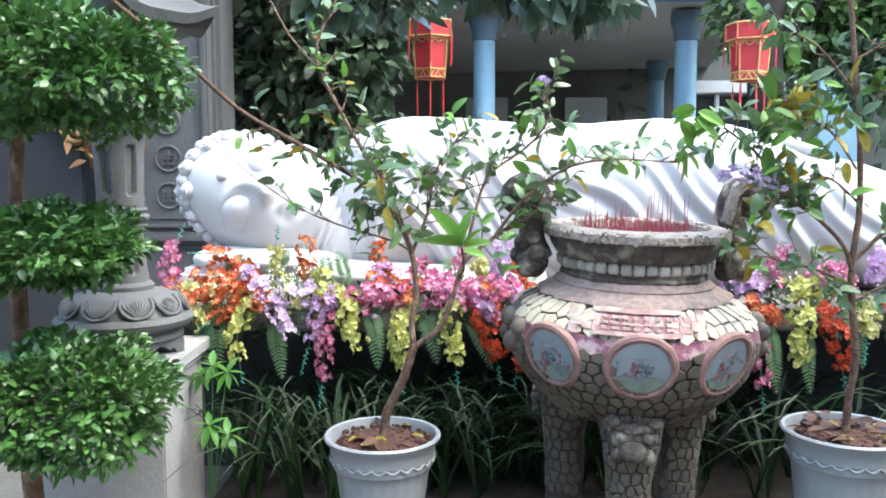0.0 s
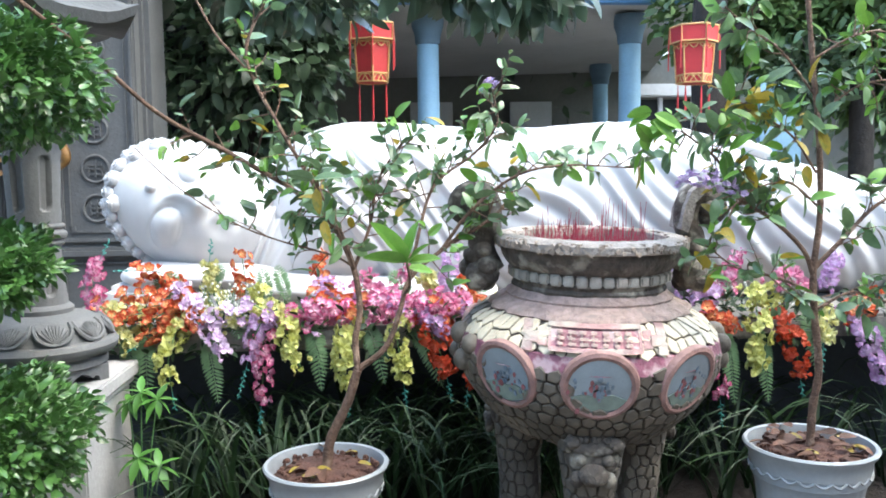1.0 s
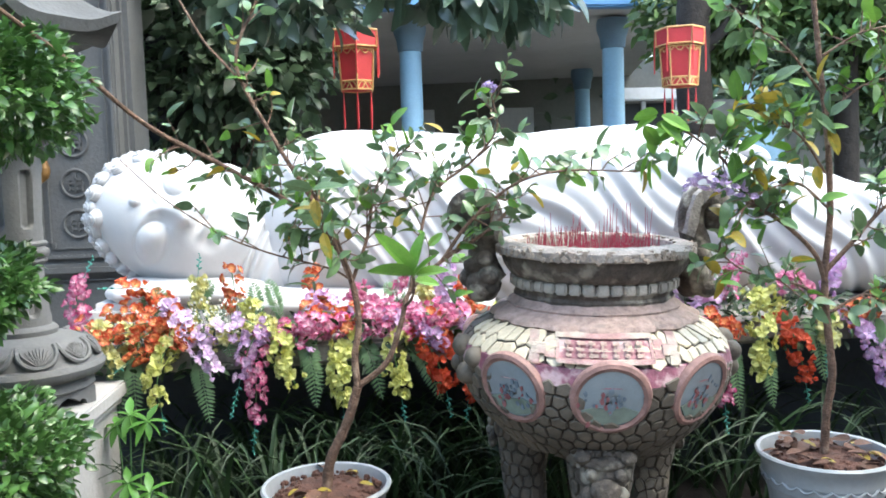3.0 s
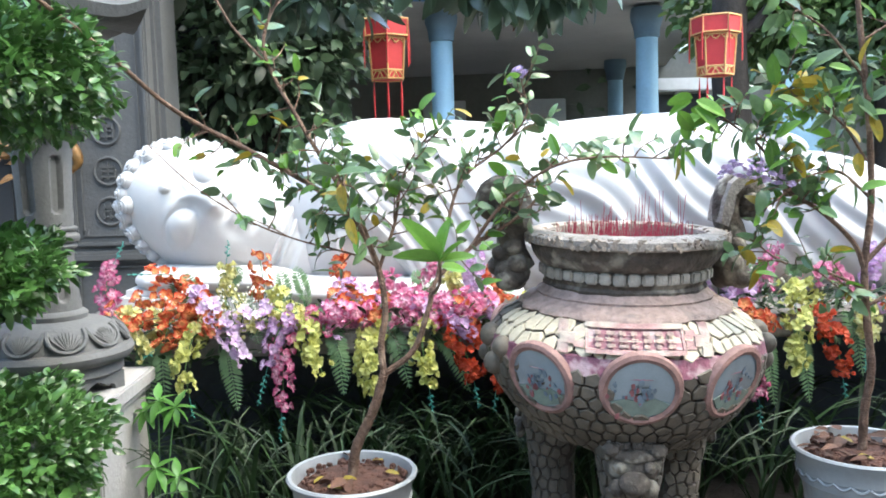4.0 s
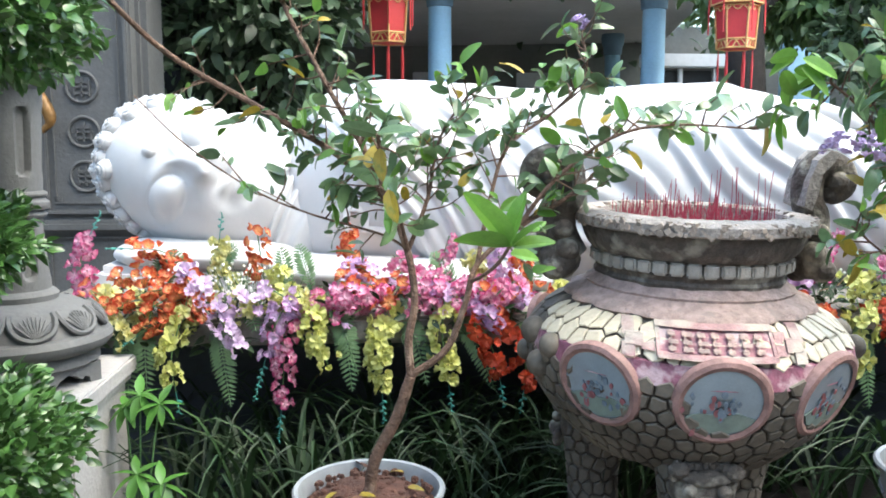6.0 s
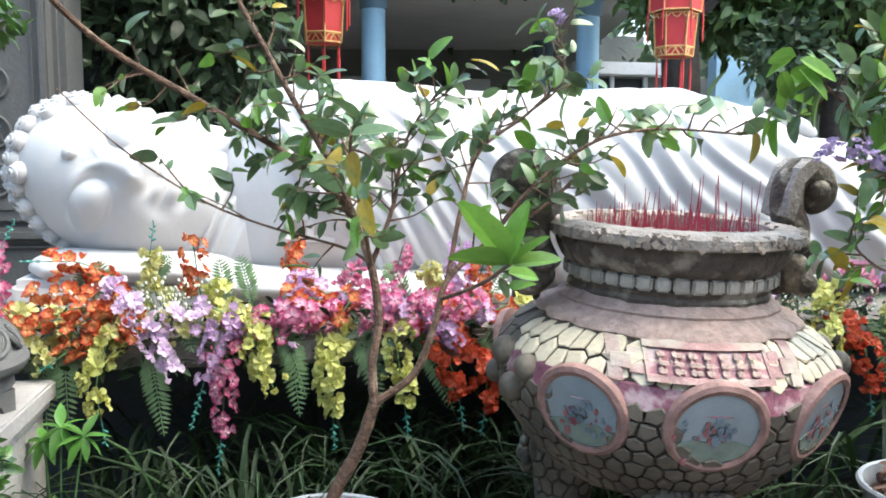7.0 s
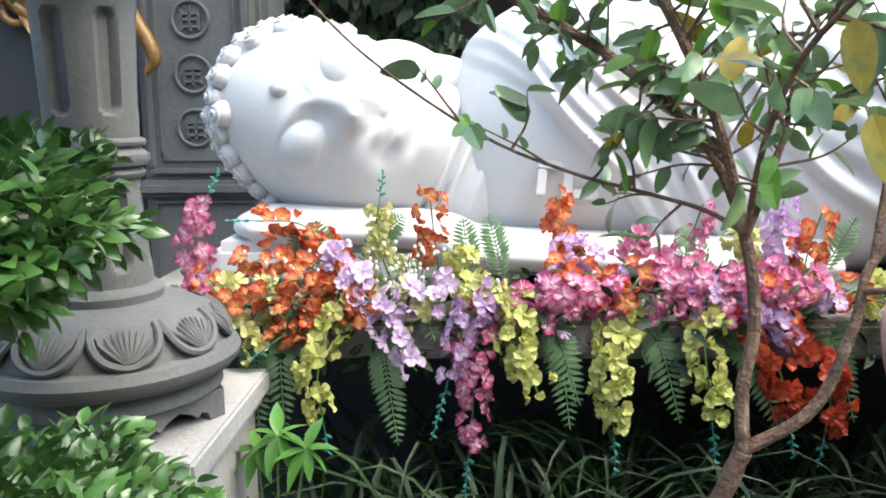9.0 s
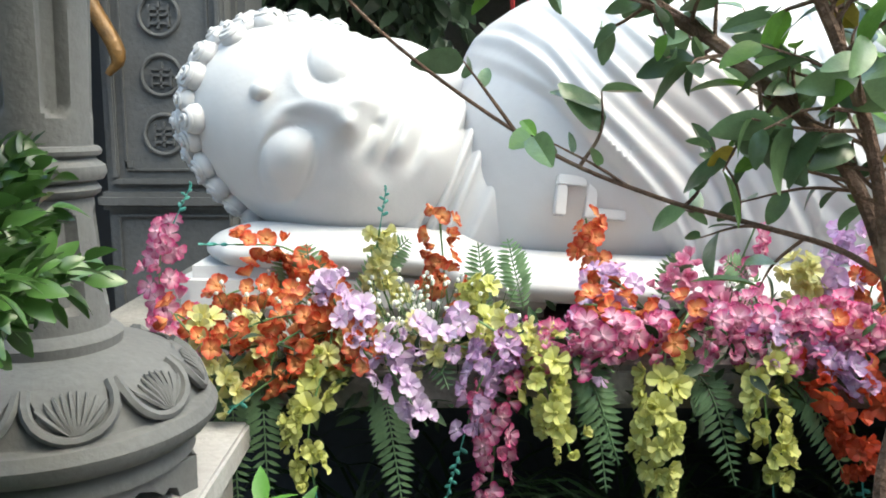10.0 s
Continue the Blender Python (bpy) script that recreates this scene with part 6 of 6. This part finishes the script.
for x in (0.75, 2.45):
    D_ = thing("door_leaf", "white panelled door standing open on the porch wall", "door", (x, 14.40, 0), "porch doors")
    part("panel", Geo().box(-0.36, 0.36, -0.03, 0.01, 0.3, 2.62, 0.01), PLASTER, D_)
    part("rail", Geo().box(-0.30, 0.30, -0.05, -0.032, 1.9, 1.98, 0.005), PLASTER, D_)
A = thing("altar_table", "red-lacquered altar table under the porch", "table", (0.1, 12.5, 0))
part("top", Geo().box(-0.6, 0.6, -0.3, 0.3, 1.6, 1.68, 0.01), REDWOOD, A)
for x in (-0.5, 0.5):
    for y in (-0.22, 0.22):
        part("leg", Geo().box(x - 0.05, x + 0.05, y - 0.05, y + 0.05, 0, 1.6, 0.01), REDWOOD, A)
A = thing("blue_counter", "blue-green counter under the porch", "counter", (2.0, 12.0, 0))
part("body", Geo().box(-0.55, 0.55, -0.3, 0.3, 0, 1.85, 0.02), BLUE_CAP, A)
part("top", Geo().box(-0.7, 0.7, -0.4, 0.4, 1.86, 2.0, 0.05), BLUE_CAP, A)
# annex with a white window band on the far side
g = Geo().box(3.0, 9, 10.5, 10.7, 0, 2.33)
setting("wall_annex", g, PLASTER_GREY, "grey plastered annex wall", "wall")
g = Geo().box(2.9, 4.2, 10.3, 10.45, 2.33, 2.48, 0.01)
setting("trim", g, PLASTER, "white window head band", "trim")
V = thing("annex_window", "dark annex window with a white frame", "window", (3.5, 10.44, 1.9))
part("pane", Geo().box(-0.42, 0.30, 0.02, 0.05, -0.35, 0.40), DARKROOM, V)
for x in (-0.46, -0.1, 0.32):
    part("mullion", Geo().box(x - 0.025, x + 0.025, -0.03, 0.03, -0.4, 0.42, 0.005), PLASTER, V)
g = Geo().box(4.35, 4.85, 9.7, 9.9, 0, 2.6)
setting("wall_blue", g, BLUE, "pale blue gate post of the annex", "wall")


def lantern(loc, turn, s=1.0):
    N = thing("red_lantern", "hexagonal red cloth lantern with gold trim and tassels", "lantern", loc, "hanging red lanterns", turn=turn)
    def hexring(r, z, off=0):
        return [(r * math.cos(radians(60 * i + off)), r * math.sin(radians(60 * i + off)), z) for i in range(6)]
    def hexbody(r0, z0, r1, z1):
        return Geo().add(hexring(r0, z0) + hexring(r1, z1), [(i, (i + 1) % 6, 6 + (i + 1) % 6, 6 + i) for i in range(6)] + [tuple(range(6))[::-1], tuple(range(6, 12))])
    part("body", hexbody(0.125, -0.46, 0.145, -0.16), LANTERN_RED, N, smooth=False)
    part("crown", hexbody(0.172, -0.155, 0.178, -0.035), LANTERN_RED, N, smooth=False)
    for r0, z0, r1, z1 in ((0.18, -0.035, 0.18, -0.035), (0.175, -0.155, 0.175, -0.155), (0.148, -0.17, 0.148, -0.17), (0.128, -0.46, 0.128, -0.46), (0.131, -0.40, 0.131, -0.40)):
        q = hexring(r0, z0)
        part("gold_trim", Geo().tube(q + q[:1], 0.007, 6), GOLD, N, "gold trim")
    for i in range(6):
        part("gold_rib", Geo().tube([hexring(0.128, -0.46)[i], hexring(0.148, -0.165)[i]], 0.007, 6), GOLD, N)
        part("gold_rib", Geo().tube([hexring(0.175, -0.155)[i], hexring(0.18, -0.035)[i]], 0.006, 6), GOLD, N)
        a, b = Vector(hexring(0.131, -0.46)[i]), Vector(hexring(0.131, -0.46)[(i + 1) % 6])
        for c0, c1, h, z in ((0.0, 0.7, 0.055, 0.0), (0.3, 1.0, 0.055, 0.0)):
            part("gold_scroll", Geo().tube([a.lerp(b, c0 + (c1 - c0) * t) + Vector((0, 0, z + h * math.sin(math.pi * t))) for t in np.linspace(0, 1, 9)], 0.005, 5), GOLD, N)
        t0, t1 = Vector(hexring(0.149, -0.17)[i]), Vector(hexring(0.149, -0.17)[(i + 1) % 6])
        part("gold_festoon", Geo().tube([t0.lerp(t1, t) - Vector((0, 0, 0.035 * abs(math.cos(math.pi * 2 * t)))) for t in np.linspace(0, 1, 13)], 0.005, 5), GOLD, N)
        p = hexring(0.185, -0.05)[i]
        part("tassel", Geo().tube([p, (p[0] * 1.02, p[1] * 1.02, -0.20), (p[0] * 1.02, p[1] * 1.02, -0.36)], [0.002, 0.006, 0.005], 6), LANTERN_RED, N)
        p = hexring(0.115, -0.47)[i]
        part("tassel", Geo().tube([p, (p[0], p[1], -0.58), (p[0], p[1], -0.74)], [0.002, 0.008, 0.006], 6), LANTERN_RED, N)
    part("cord", Geo().tube([(0, 0, -0.04), (0, 0, 1.4)], 0.004, 5), IRON, N)


lantern((-0.10, 6.5, 2.56), 32)
lantern((2.36, 6.5, 2.54), -21, 1.0)

# ---- trees behind ----


def tree(name, label, base, trunk, limbs, crowns, mat, bark=BARK_DARK, seed=1):
    rng.seed(seed)
    T_ = thing(name, label, "tree", base)
    o = Vector(base)
    pts = bend([Vector(p) - o for p in trunk[0]], 6)
    n = len(pts) - 1
    part("trunk", Geo().tube(pts, [trunk[1] + (trunk[2] - trunk[1]) * k / n for k in range(n + 1)], 14), bark, T_)
    for q, r0, r1 in limbs:
        pts = bend([Vector(p) - o for p in q], 6)
        n = len(pts) - 1
        part("limb", Geo().tube(pts, [r0 + (r1 - r0) * k / n for k in range(n + 1)], 8), bark, T_)
    for k, (c, r, n, size) in enumerate(crowns):
        g_ = Geo()
        leaf_cloud(g_, Vector(c) - o, r, n, size, 0.1, (0.5, 0.2, 0.3), -0.1, -1, 0.4, k + seed, 0.6)
        part("crown", g_, mat, T_)


tree("shade_tree", "dark-leaved tree between the pavilion and the porch", (-1.2, 7.2, 0), ([(-1.2, 7.2, 0), (-1.1, 7.2, 1.2), (-1.2, 7.1, 2.4), (-1.0, 7.0, 3.8)], 0.10, 0.06),
     [([(-1.15, 7.2, 1.6), (-0.8, 7.0, 2.2), (-0.6, 6.8, 2.9)], 0.04, 0.02)],
     [((-1.1, 7.0, 2.5), (0.95, 0.6, 0.9), 3800, 0.13), ((-0.6, 7.3, 3.0), (0.7, 0.6, 0.5), 1500, 0.13), ((-2.2, 7.6, 2.6), (0.9, 0.6, 1.2), 2200, 0.14), ((-1.4, 7.6, 1.4), (1.0, 0.5, 0.7), 1800, 0.13)], TREELEAF, seed=3)
tree("broad_leaf_tree", "overhanging tree with broad dark glossy leaves", (-1.9, 6.3, 0), ([(-1.9, 6.3, 0), (-1.85, 6.2, 1.5), (-1.6, 5.9, 3.0), (-1.0, 5.7, 3.6)], 0.09, 0.06),
     [([(-1.2, 5.8, 3.45), (-0.4, 5.6, 3.2), (0.3, 5.5, 2.75), (1.0, 5.5, 2.55)], 0.04, 0.012), ([(-1.2, 5.8, 3.45), (-0.8, 5.6, 3.0), (-0.5, 5.5, 2.6)], 0.03, 0.012)],
     [((0.72, 5.5, 2.62), (0.60, 0.35, 0.22), 300, 0.19), ((0.2, 5.5, 2.9), (0.6, 0.4, 0.25), 220, 0.19), ((-0.55, 5.5, 2.60), (0.50, 0.35, 0.28), 260, 0.18), ((-1.0, 5.6, 2.9), (0.6, 0.4, 0.4), 260, 0.18)], BIGLEAF, seed=4)
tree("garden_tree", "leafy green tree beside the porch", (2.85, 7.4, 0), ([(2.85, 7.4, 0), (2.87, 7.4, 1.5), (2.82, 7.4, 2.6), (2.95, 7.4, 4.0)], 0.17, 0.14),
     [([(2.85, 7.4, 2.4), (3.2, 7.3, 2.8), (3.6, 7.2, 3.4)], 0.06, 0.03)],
     [((3.6, 7.6, 2.75), (0.75, 0.5, 0.55), 2400, 0.12), ((4.3, 7.2, 2.9), (0.7, 0.6, 0.6), 2000, 0.12), ((3.0, 8.0, 2.9), (0.5, 0.4, 0.5), 900, 0.12), ((4.4, 7.6, 2.2), (0.5, 0.4, 0.45), 1000, 0.11)], TREELEAF_SUNLIT, seed=6)
tree("dark_trunk_tree", "tree with a dark straight trunk", (4.2, 7.3, 0), ([(4.2, 7.3, 0), (4.18, 7.3, 1.5), (4.15, 7.3, 3.0), (4.1, 7.3, 4.2)], 0.11, 0.09),
     [([(4.15, 7.3, 2.0), (3.7, 7.1, 2.2), (3.45, 7.0, 2.5)], 0.025, 0.012)], [((3.6, 7.1, 2.2), (0.35, 0.3, 0.35), 420, 0.11), ((4.9, 7.4, 2.0), (0.5, 0.4, 0.8), 1000, 0.12)], TREELEAF, seed=8)
A = thing("garden_lamp", "black iron garden lamp post with a glazed head", "lamp post", (4.28, 6.9, 0))
part("post", Geo().tube([(0, 0, 0), (0, 0, 1.05)], [0.035, 0.025], 10), IRON, A)
part("head", Geo().lathe([(0.05, 1.05), (0.07, 1.07), (0.11, 1.27), (0.12, 1.28)], 6), PLASTER_GREY, A, "grey glazed lamp head")
part("cap", Geo().lathe([(0.14, 1.28), (0.15, 1.29), (0.06, 1.37), (0.02, 1.42)], 6), IRON, A)
g = Geo()
rng.seed(31)
for c, r, n in (((6, 16, 4), (5, 2, 4), 5000), ((-6, 12, 3.5), (4, 3, 3.5), 5000), ((7, 11, 3.0), (3, 2, 3.5), 3000), ((-3.5, 8.8, 2.0), (1.2, 0.6, 1.9), 2500)):
    leaf_cloud(g, c, r, n, 0.3, 0.2, (0.5, 0.2, 0.3), 0, -1, 0.4, 5)
B = thing("far_woods", "dense green foliage behind the buildings", "woods", (0, 0, 0), kind="stuff")
part("foliage", g, TREELEAF, B)
